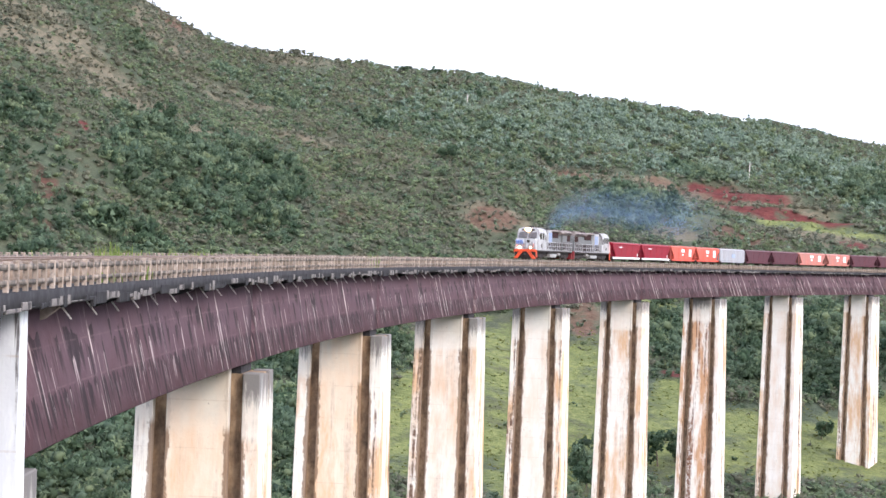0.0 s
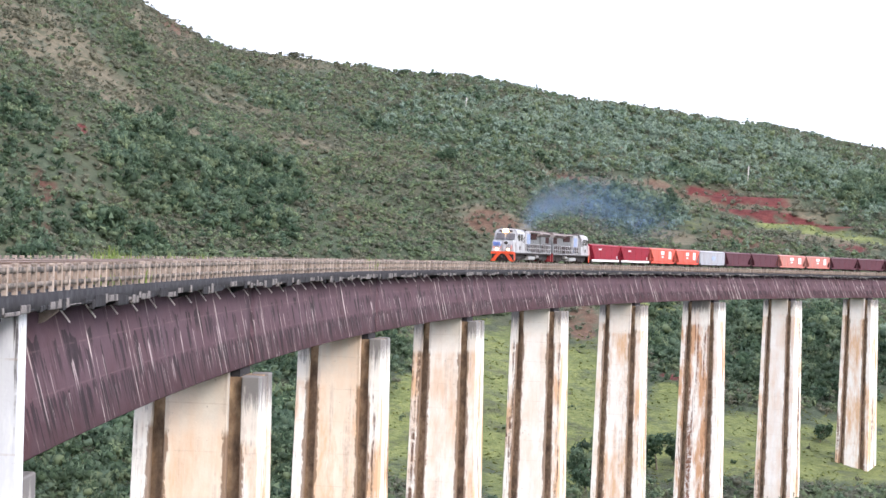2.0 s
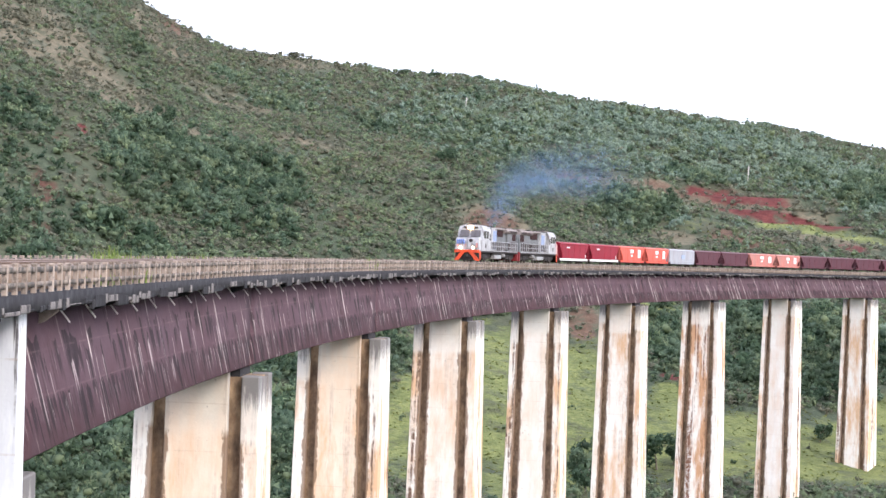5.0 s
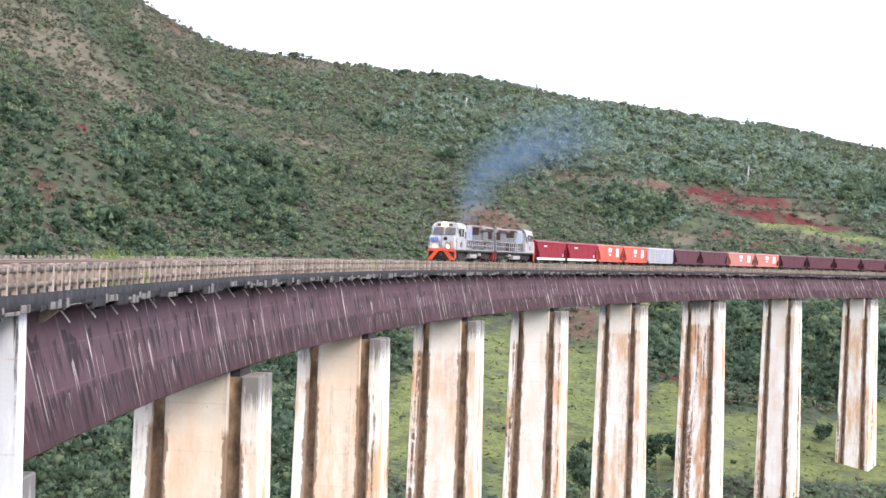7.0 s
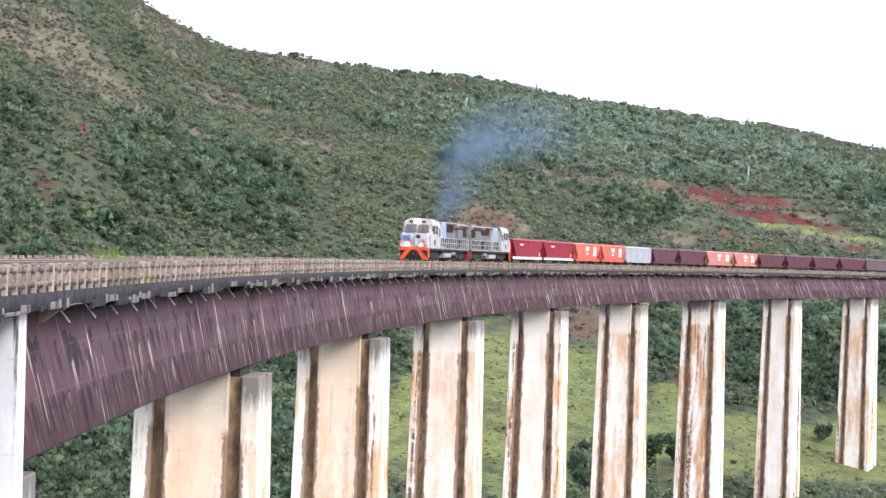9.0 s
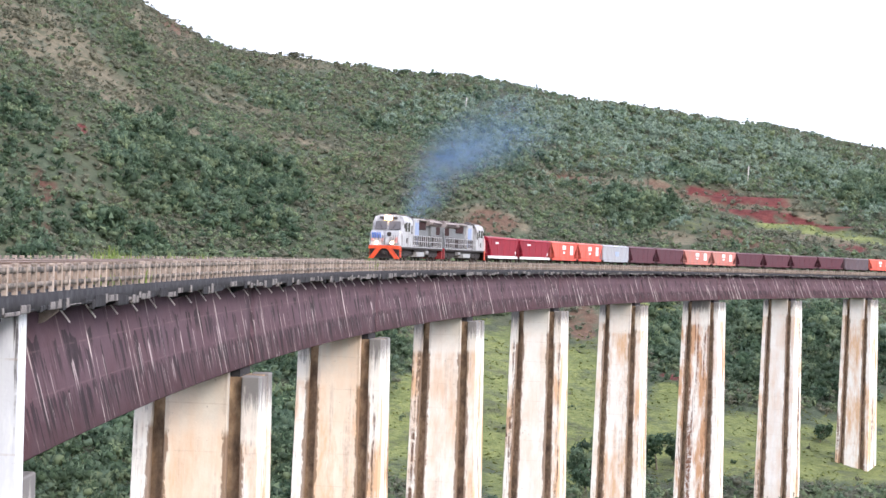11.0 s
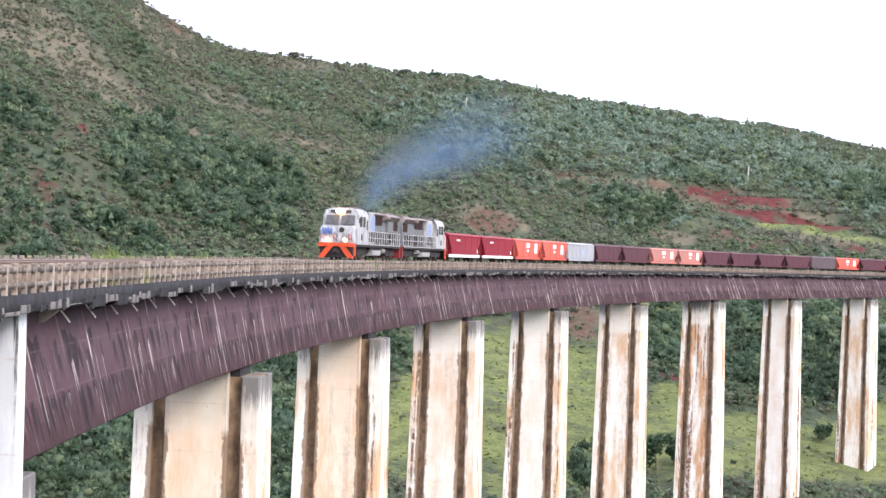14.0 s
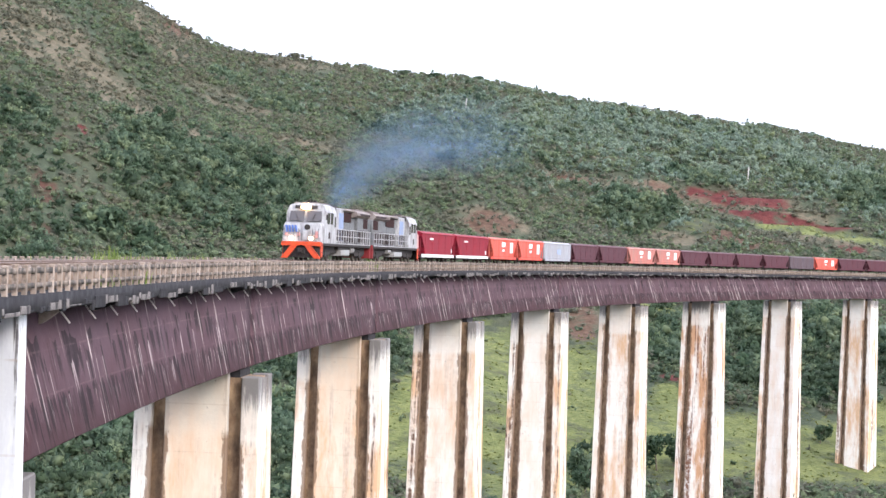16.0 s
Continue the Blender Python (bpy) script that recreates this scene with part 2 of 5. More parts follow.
def railing_material():
    """Dusty concrete, each post weathered to its own tone."""
    m, nt, b, co = base_material("dusty_railing_concrete", 0.9)
    info = nt.nodes.new("ShaderNodeObjectInfo")
    geo = nt.nodes.new("ShaderNodeNewGeometry")
    tone = ramp_mix(nt, info.outputs["Random"], (0.15, 0.125, 0.105), (0.45, 0.38, 0.33))
    patchy = noise_of(nt, geo.outputs["Position"], 0.9, 5, 0.7)
    col = ramp_mix(nt, maths(nt, "MULTIPLY", patchy, 0.6), tone, (0.36, 0.27, 0.21))
    grime = noise_of(nt, geo.outputs["Position"], 3.0, 4, 0.7, 0.5, 0.65)
    col = ramp_mix(nt, maths(nt, "MULTIPLY", grime, 0.7), col, (0.09, 0.075, 0.07))
    nt.links.new(col, b.inputs["Base Color"])
    return m


CONCRETE = concrete("pale_concrete", (0.15, 0.09, 0.065), 1.5)
TAN_PANEL = concrete("tan_panel_concrete", (0.3, 0.18, 0.12), 1.8, 0.25, tan=(0.7, 0.47, 0.31), warm=0.75)
PANEL = concrete("pale_panel_concrete", (0.3, 0.19, 0.13), 1.0, 0.35)
WHITE_CONCRETE = concrete("limewashed_concrete", (0.14, 0.13, 0.14), 3.0, 1.0, (0.8, 0.81, 0.85), (0.86, 0.87, 0.9), (0.66, 0.67, 0.72), 5.0, 0.0, 0.0)
RUSTY_CONCRETE = concrete("rust_run_concrete", (0.2, 0.1, 0.065), 1.5, tan=(0.58, 0.33, 0.19))
# brown stain and the shade of the recess, both put into one colour
GROOVE = surface("dirty_shaded_groove_concrete", (0.25, 0.16, 0.1), (0.48, 0.34, 0.22), 0.6, 0.95, dirt=(0.06, 0.042, 0.036), dirt_scale=0.55, dirt_amount=0.95, stretch=(1, 1, 0.6))
WEB = web_material()
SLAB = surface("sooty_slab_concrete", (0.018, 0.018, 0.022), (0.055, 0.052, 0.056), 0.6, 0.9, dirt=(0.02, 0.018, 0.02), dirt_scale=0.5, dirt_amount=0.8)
RAILING = railing_material()
CORBEL = surface("tan_corbel_concrete", (0.24, 0.19, 0.165), (0.44, 0.36, 0.31), 1.2, 0.9, dirt=(0.05, 0.04, 0.04), dirt_scale=1.0, dirt_amount=0.7)
# bars darker than the posts, with pale tan patches
BAR = surface("dark_railing_bar", (0.05, 0.046, 0.044), (0.14, 0.12, 0.105), 1.2, 0.9, dirt=(0.42, 0.34, 0.28), dirt_scale=1.4, dirt_amount=0.8)
BALLAST = surface("dusty_ballast", (0.13, 0.09, 0.062), (0.25, 0.175, 0.125), 4.0, 0.95, bump=0.6)
SLEEPER = surface("concrete_sleeper", (0.3, 0.25, 0.2), (0.42, 0.36, 0.3), 1.5, 0.9)
STEEL = surface("worn_rail_steel", (0.2, 0.13, 0.1), (0.32, 0.24, 0.2), 2, 0.45, 0.8)
PALE_PIPE = surface("limed_pipe", (0.5, 0.46, 0.44), (0.66, 0.62, 0.6), 2, 0.7)
GROUND = ground_material()
LEAF_DARK = leaf_material("leaf_dark", (0.038, 0.07, 0.046), (0.1, 0.156, 0.088))
LEAF_MID = leaf_material("leaf_mid", (0.085, 0.13, 0.092), (0.19, 0.262, 0.165))
LEAF_LIGHT = leaf_material("leaf_light", (0.115, 0.16, 0.1), (0.25, 0.31, 0.175))
LEAF_OLIVE = leaf_material("leaf_olive", (0.115, 0.126, 0.095), (0.25, 0.25, 0.182))
BLADE = leaf_material("grass_blade", (0.12, 0.19, 0.04), (0.28, 0.34, 0.11))
BARK = surface("bark", (0.13, 0.1, 0.075), (0.25, 0.21, 0.17), 3, 0.9)
FASCIA = surface("pale_fascia", (0.05, 0.046, 0.048), (0.36, 0.325, 0.31), 1.6, 0.9, dirt=(0.03, 0.027, 0.03), dirt_scale=1.3, dirt_amount=1.0, stretch=(1.6, 1.6, 0.8))
TUSSOCK = leaf_material("tussock_grass", (0.066, 0.093, 0.028), (0.279, 0.294, 0.091))
# distance haze put into the leaf colour: paler and bluer than the other leaves
LEAF_HAZY = leaf_material("leaf_haze_pale", (0.152, 0.214, 0.172), (0.315, 0.395, 0.296))


# ---- building helpers ----
def mesh_from(name, verts, faces, material, smooth=False):
    me = bpy.data.meshes.new(name)
    verts = np.asarray(verts, dtype=np.float32).reshape(-1, 3)
    faces = np.asarray(faces, dtype=np.int32)
    n, k = faces.shape
    me.vertices.add(len(verts)), me.loops.add(n * k), me.polygons.add(n)
    me.vertices.foreach_set("co", verts.ravel())
    me.loops.foreach_set("vertex_index", faces.ravel())
    me.polygons.foreach_set("loop_start", np.arange(0, n * k, k, dtype=np.int32))
    if smooth:
        me.polygons.foreach_set("use_smooth", np.ones(n, dtype=bool))
    me.update(calc_edges=True)
    me.materials.append(material)
    return me


def part(name, bm, material, parent=None, label=""):
    me = bpy.data.meshes.new(name)
    bm.to_mesh(me)
    bm.free()
    me.materials.append(material)
    ob = new(name, me)
    ob.parent = parent
    return tagged(ob, label)


def thing(name, label, category, group="", kind="", at=None):
    ob = new(name)
    ob.empty_display_size = 0.5
    if at is not None:
        ob.matrix_world = at
    return tagged(ob, label, category, group, kind)


def box(bm, x0, x1, y0, y1, z0, z1, bottom=(1, 1), bevel=0.0):
    """A box; its foot may be wider than its head by the two factors."""
    vs = []
    for z, (fx, fy) in ((z0, bottom), (z1, (1, 1))):
        vs += [bm.verts.new((x * fx, y * fy, z)) for x, y in ((x0, y0), (x1, y0), (x1, y1), (x0, y1))]
    fs = [bm.faces.new([vs[i] for i in f]) for f in ((3, 2, 1, 0), (4, 5, 6, 7), (0, 1, 5, 4), (1, 2, 6, 5), (2, 3, 7, 6), (3, 0, 4, 7))]
    if bevel:
        edges = list({e for f in fs for e in f.edges})
        bmesh.ops.bevel(bm, geom=edges, offset=bevel, segments=1, affect="EDGES", profile=0.5)
    return bm


def boxes(*rows, **kw):
    bm = bmesh.new()
    for r in rows:
        box(bm, *r, **kw)
    return bm


def rod(bm, a, b, r, n=8, r2=None):
    a, b = Vector(a), Vector(b)
    m = Matrix.Translation((a + b) / 2) @ (b - a).to_track_quat("Z", "Y").to_matrix().to_4x4()
    bmesh.ops.create_cone(bm, cap_ends=True, segments=n, radius1=r, radius2=r if r2 is None else r2, depth=(b - a).length, matrix=m)
    return bm


def prism(bm, outline, y0, y1):
    """An outline in x and z drawn out along y."""
    a = [bm.verts.new((x, y0, z)) for x, z in outline]
    b = [bm.verts.new((x, y1, z)) for x, z in outline]
    n = len(a)
    bm.faces.new(a), bm.faces.new(b[::-1])
    for i in range(n):
        bm.faces.new((a[i], b[i], b[(i + 1) % n], a[(i + 1) % n]))
    bmesh.ops.recalc_face_normals(bm, faces=bm.faces[:])
    return bm


# ---- the line of the viaduct: a curve to the right of 700 m radius ----
BEND, HEAD0, X0 = 0.001429, radians(-4.872), -12.487


def line_at(s):
    """Centre of the track at s metres, and its heading from north."""
    th = HEAD0 + BEND * s
    return X0 + (math.cos(HEAD0) - math.cos(th)) / BEND, (math.sin(th) - math.sin(HEAD0)) / BEND, th


def on_line(s, off=0.0, z=0.0):
    x, y, th = line_at(s)
    return Vector((x + off * math.cos(th), y - off * math.sin(th), z))


def frame_at(s, z=0.0):
    """A pose on the line: y along it, x to its right."""
    x, y, th = line_at(s)
    return pose(x, y, z, 0, 0, -math.degrees(th))


# ---- land: a valley under the viaduct and a long ridge behind it ----
# ridge: bearing in degrees from north, rise over the eye as a tangent
RIDGE = np.array([(-60, 0.1), (-30, 0.2), (-20, 0.2), (-13.5, 0.16), (-11.5, 0.148), (-9.35, 0.129), (-8.6, 0.1215), (-7.9, 0.1145), (-7.0, 0.1078), (-5.8, 0.1048), (-4.8, 0.1044),
                  (-3.4, 0.1008), (-1.6, 0.0978), (-0.6, 0.0974), (0.45, 0.0974), (1.85, 0.0938), (3.6, 0.0882), (5.3, 0.0848), (7.0, 0.0802), (8.7, 0.0766), (9.5, 0.0758),
                  (10.4, 0.0731), (12.1, 0.0662), (13.5, 0.0615), (18, 0.0475), (30, 0.03), (60, 0.03)])


def fbm(x, y, seed=0):
    """Smooth uneven ground, about -1 to 1, from crossed waves."""
    rs = np.random.RandomState(seed)
    z = 0
    for i in range(9):
        a, ph = rs.uniform(0, math.tau), rs.uniform(0, math.tau)
        k = 1.45 ** i
        z = z + np.sin(k * (x * math.cos(a) + y * math.sin(a)) + ph + 0.7 * np.sin(k * 0.6 * (y * math.cos(a) - x * math.sin(a)) + ph)) / k ** 0.85
    return z / 3.0


def land(x, y):
    """Height of the ground."""
    x, y = np.asarray(x, float), np.asarray(y, float)
    r = np.hypot(x, y) + 1e-6
    b = np.degrees(np.arctan2(x, y))
    rise = np.interp(b, RIDGE[:, 0], RIDGE[:, 1])
    foot = np.interp(b, [-60, -14, -6, 4, 14, 60], [380, 385, 400, 425, 430, 430])
    top = np.interp(b, [-60, -14, 0, 14, 60], [800, 800, 860, 900, 900])
    zr = rise * top
    t = (r - foot) / (top - foot)
    soft = 0.06
    up = soft * np.logaddexp(0, t / soft)
    up = np.where(up > 1, 1 - (up - 1) * 1.3, up)
    z = -54 + (zr + 54) * np.maximum(up, -0.6)
    z = np.maximum(z, -70 + 0 * z)
    amp = np.clip((r - 300) / 250, 0, 1) * np.clip((top - r) / 90, 0.12, 1)
    z = z + amp * (6.0 * fbm(x / 55, y / 55, 3) + 1.6 * fbm(x / 14, y / 14, 5))
    # cut benches of red earth on the slope
    d = ((b - 9.8) / 3.2) ** 2 + ((r - 735) / 34) ** 2
    k = np.clip(1.6 - d, 0, 1)
    stepped = np.floor(z / 5.5) * 5.5 + 5.5 * np.clip((z / 5.5 - np.floor(z / 5.5) - 0.55) / 0.45, 0, 1)
    z = z * (1 - k) + stepped * k
    # the bank on which the camera stands
    near = -0.95 - 0.72 * np.maximum(0, r * np.maximum(0.25, np.cos(np.radians(np.clip(b, -180, 180)) * 0.5)) - 7)
    behind = np.abs(b) > 100
    near = np.where(behind, np.maximum(near, -6.0), near)
    return np.where(r < 200, np.maximum(near, np.minimum(z, -54)), z)


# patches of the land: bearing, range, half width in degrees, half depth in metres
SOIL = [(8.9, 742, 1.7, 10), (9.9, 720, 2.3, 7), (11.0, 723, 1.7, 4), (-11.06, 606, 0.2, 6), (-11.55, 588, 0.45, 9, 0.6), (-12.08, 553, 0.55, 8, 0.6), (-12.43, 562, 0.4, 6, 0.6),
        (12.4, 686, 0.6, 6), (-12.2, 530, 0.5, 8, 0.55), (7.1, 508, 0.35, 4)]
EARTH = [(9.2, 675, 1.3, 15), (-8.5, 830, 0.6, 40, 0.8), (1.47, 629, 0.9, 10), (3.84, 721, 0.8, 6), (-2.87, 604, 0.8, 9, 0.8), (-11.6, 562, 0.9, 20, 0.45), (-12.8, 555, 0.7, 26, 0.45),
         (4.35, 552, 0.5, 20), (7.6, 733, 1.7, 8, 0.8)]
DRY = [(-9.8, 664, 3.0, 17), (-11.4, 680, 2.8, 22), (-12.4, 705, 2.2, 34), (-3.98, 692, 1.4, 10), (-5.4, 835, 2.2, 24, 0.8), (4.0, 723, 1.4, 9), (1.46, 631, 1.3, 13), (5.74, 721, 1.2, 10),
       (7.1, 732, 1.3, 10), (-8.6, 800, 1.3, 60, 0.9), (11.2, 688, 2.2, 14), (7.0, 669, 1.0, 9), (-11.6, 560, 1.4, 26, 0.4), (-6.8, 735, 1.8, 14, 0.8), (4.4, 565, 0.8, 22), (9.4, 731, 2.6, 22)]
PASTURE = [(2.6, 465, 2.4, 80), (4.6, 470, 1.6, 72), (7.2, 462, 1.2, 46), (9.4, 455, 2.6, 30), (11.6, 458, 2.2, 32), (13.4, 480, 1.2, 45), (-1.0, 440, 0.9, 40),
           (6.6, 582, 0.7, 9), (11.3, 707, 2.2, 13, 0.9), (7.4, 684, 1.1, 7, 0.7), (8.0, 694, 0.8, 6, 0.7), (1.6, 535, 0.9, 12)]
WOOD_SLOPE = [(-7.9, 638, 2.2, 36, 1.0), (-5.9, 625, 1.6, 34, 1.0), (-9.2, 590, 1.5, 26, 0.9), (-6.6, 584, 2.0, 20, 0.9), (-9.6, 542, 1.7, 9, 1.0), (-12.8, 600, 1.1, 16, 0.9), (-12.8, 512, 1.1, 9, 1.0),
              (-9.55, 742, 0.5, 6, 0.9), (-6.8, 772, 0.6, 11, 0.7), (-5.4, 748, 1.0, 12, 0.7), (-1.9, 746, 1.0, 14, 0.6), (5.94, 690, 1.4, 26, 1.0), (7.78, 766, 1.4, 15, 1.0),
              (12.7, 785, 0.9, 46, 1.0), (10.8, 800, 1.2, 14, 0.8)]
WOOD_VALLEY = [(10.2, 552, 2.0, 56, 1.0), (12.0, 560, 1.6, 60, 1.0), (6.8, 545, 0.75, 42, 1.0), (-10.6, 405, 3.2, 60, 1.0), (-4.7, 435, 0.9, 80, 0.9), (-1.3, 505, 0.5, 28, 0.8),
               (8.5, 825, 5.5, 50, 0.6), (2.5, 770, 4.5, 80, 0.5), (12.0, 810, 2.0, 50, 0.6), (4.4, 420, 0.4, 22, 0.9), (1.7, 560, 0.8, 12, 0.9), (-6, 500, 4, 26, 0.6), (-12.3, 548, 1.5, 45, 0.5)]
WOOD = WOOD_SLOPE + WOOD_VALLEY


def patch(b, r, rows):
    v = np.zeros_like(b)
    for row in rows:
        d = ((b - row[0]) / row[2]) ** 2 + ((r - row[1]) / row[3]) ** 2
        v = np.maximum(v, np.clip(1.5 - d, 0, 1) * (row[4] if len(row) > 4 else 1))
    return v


def build_ground():
    bear = np.radians(np.unique(np.concatenate([np.arange(-180, -20, 6.0), np.arange(24, 180, 6.0), np.arange(-18, 18.01, 0.2)])))
    rad = np.concatenate([[0.01, 2, 4, 6, 8, 11], np.arange(15, 380, 9.0), np.arange(380, 960, 3.0), [990, 1040, 1120, 1250, 1500, 2000, 3000, 4500]])
    B, R = np.meshgrid(bear, rad, indexing="ij")
    aside = 0.9 * np.clip(1 - R / 6, 0, 1)
    x, y = R * np.sin(B) + aside, R * np.cos(B) + aside * 0.6
    z = land(x, y)
    n, m = B.shape
    idx = np.arange(n * m).reshape(n, m)
    nxt = np.roll(idx, -1, axis=0)
    f = np.stack([idx[:, :-1], idx[:, 1:], nxt[:, 1:], nxt[:, :-1]], -1).reshape(-1, 4)
    me = mesh_from("ground", np.stack([x, y, z], -1), f, GROUND, True)
    bd = np.degrees(B)
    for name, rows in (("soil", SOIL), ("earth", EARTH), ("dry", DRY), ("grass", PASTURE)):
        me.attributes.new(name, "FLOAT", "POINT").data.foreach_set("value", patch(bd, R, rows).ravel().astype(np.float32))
    tagged(new("ground", me), "green scrub hillside with pasture, dry grass and red earth benches", "ground", kind="structure")


def clump_crown(rs, clumps, leaves, flat=0.8, spread=0.42, size=0.22):
    """An uneven crown about one metre in radius: ragged rounded clumps with loose leaves standing out; vertices and triangles."""
    g = (1 + 5 ** 0.5) / 2
    ico = np.array([(-1, g, 0), (1, g, 0), (-1, -g, 0), (1, -g, 0), (0, -1, g), (0, 1, g), (0, -1, -g), (0, 1, -g), (g, 0, -1), (g, 0, 1), (-g, 0, -1), (-g, 0, 1)]) / math.hypot(1, g)
    d2 = ((ico[:, None] - ico[None]) ** 2).sum(-1)
    near = (d2 < 1.2) & (d2 > 0.1)
    tris = [(i, j, k) for i, j, k in itertools.combinations(range(12), 3) if near[i, j] and near[j, k] and near[i, k]]
    tris = [(i, j, k) if np.dot(np.cross(ico[j] - ico[i], ico[k] - ico[i]), ico[i]) > 0 else (i, k, j) for i, j, k in tris]
    vs, fs = [], []
    for _ in range(clumps):
        c = rs.normal(0, spread, 3) * (1, 1, 0.55) + (0, 0, 0.7)
        p = c + ico * rs.uniform(0.2, 0.38) * rs.uniform(0.4, 1.6, (12, 1)) * (1, 1, flat)
        fs += [(len(vs) + i, len(vs) + j, len(vs) + k) for i, j, k in tris]
        vs += list(p)
    core = np.array(vs)
    for _ in range(leaves):
        p = core[rs.randint(len(core))] * rs.uniform(0.92, 1.16) + rs.normal(0, 0.14, 3)
        fs.append((len(vs), len(vs) + 1, len(vs) + 2))
        vs += [p + rs.normal(0, size * 0.7, 3) for _ in range(3)]
    return np.array(vs), np.array(fs)


def plant(template, bag, x, y, z, rad, tall, turn):
    """Adds one turned and scaled crown to a bag of vertices and triangles."""
    q, f = template
    ca, sa = math.cos(turn), math.sin(turn)
    bag[1].append(f + bag[2])
    bag[2] += len(q)
    bag[0].append(np.stack([(q[:, 0] * ca - q[:, 1] * sa) * rad + x, (q[:, 0] * sa + q[:, 1] * ca) * rad + y, q[:, 2] * tall + z], -1))


def crown_template(rs, blades, flat=0.75, size=0.2):
    """Leaf clumps about a few boughs, in a crown one metre in radius, as triangles."""
    lobes = rs.normal(0, 0.42, (7, 3)) * (1, 1, 0.6) + (0, 0, 0.75)
    c = lobes[rs.randint(0, 7, blades)]
    d = rs.normal(0, 1, (blades, 3))
    d /= np.linalg.norm(d, axis=1)[:, None]
    p = c + d * rs.uniform(0.25, 0.5, (blades, 1)) * (1, 1, flat)
    nrm = d + rs.normal(0, 0.5, (blades, 3)) + (0, 0, 0.5)
    nrm /= np.linalg.norm(nrm, axis=1)[:, None]
    a = np.cross(nrm, rs.normal(0, 1, (blades, 3)))
    a /= np.linalg.norm(a, axis=1)[:, None]
    b = np.cross(nrm, a)
    w = rs.uniform(0.6, 1.3, (blades, 1)) * size
    h = rs.uniform(0.6, 1.3, (blades, 1)) * size
    return np.stack([p - a * w - b * h * 0.7, p + a * w - b * h * 0.5, p + a * w * 0.15 + b * h], 1)


def build_woods():
    """Far scrub and woods: thousands of crowns, by colour."""
    rs = np.random.RandomState(7)
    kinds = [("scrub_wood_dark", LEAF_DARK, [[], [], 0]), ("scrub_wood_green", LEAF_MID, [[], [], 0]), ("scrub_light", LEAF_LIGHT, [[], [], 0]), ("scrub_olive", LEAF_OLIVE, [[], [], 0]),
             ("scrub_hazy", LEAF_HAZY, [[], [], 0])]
    temps = [clump_crown(rs, 3, 56, 0.85, 0.42, 0.19) for _ in range(16)]
    n = 72000
    b = rs.uniform(-14.6, 14.6, n)
    r = np.sqrt(rs.uniform(362 ** 2, 905 ** 2, n))
    x, y = r * np.sin(np.radians(b)), r * np.cos(np.radians(b))
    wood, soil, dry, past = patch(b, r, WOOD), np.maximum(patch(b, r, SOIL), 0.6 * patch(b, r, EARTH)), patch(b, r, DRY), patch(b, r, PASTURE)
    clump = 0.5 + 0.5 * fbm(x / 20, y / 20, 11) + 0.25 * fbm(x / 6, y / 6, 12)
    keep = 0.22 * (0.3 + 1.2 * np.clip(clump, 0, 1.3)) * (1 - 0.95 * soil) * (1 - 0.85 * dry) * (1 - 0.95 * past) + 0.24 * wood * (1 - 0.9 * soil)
    top = np.interp(b, [-60, -14, 0, 14, 60], [800, 800, 860, 900, 900])
    ok = (rs.uniform(0, 1, n) < keep) & (r < top + 8)
    big = rs.uniform(0, 1, n)
    z = land(x, y)
    for i in np.nonzero(ok)[0]:
        rad = 0.75 + 1.35 * big[i] ** 1.6 + 1.7 * wood[i] * (0.4 + 0.6 * big[i])
        if past[i] > 0.5 and wood[i] < 0.3:
            rad *= 0.55
        if dry[i] > 0.5:
            rad *= 0.65
        u = rs.uniform()
        if wood[i] > 0.35:
            # far woods get fewer dark crowns, as haze would pale them
            k = (0 if u < 0.48 else 1 if u < 0.82 else 2) if r[i] < 700 else (0 if u < 0.2 else 1 if u < 0.75 else 2)
        elif dry[i] > 0.4:
            k = 3 if u < 0.6 else 1
        else:
            k = 0 if u < 0.06 else 1 if u < 0.4 else 2 if u < 0.72 else 3
        # painted haze: the pale leaf grows likelier with range and towards the right
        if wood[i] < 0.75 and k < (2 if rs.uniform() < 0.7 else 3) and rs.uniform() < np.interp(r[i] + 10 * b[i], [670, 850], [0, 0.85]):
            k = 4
        a = rs.uniform(0, math.tau)
        tall = rad * rs.uniform(0.85, 1.35)
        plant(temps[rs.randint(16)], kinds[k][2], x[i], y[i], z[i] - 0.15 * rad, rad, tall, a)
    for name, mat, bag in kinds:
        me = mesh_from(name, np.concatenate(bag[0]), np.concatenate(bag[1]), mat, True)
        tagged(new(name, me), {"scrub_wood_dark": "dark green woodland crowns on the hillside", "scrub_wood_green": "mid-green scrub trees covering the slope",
                               "scrub_light": "light green bushes scattered over the slope", "scrub_olive": "olive-brown dry shrubs on the upper slope", "scrub_hazy": "tree crowns paled by painted haze high on the ridge"}[name],
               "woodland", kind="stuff")


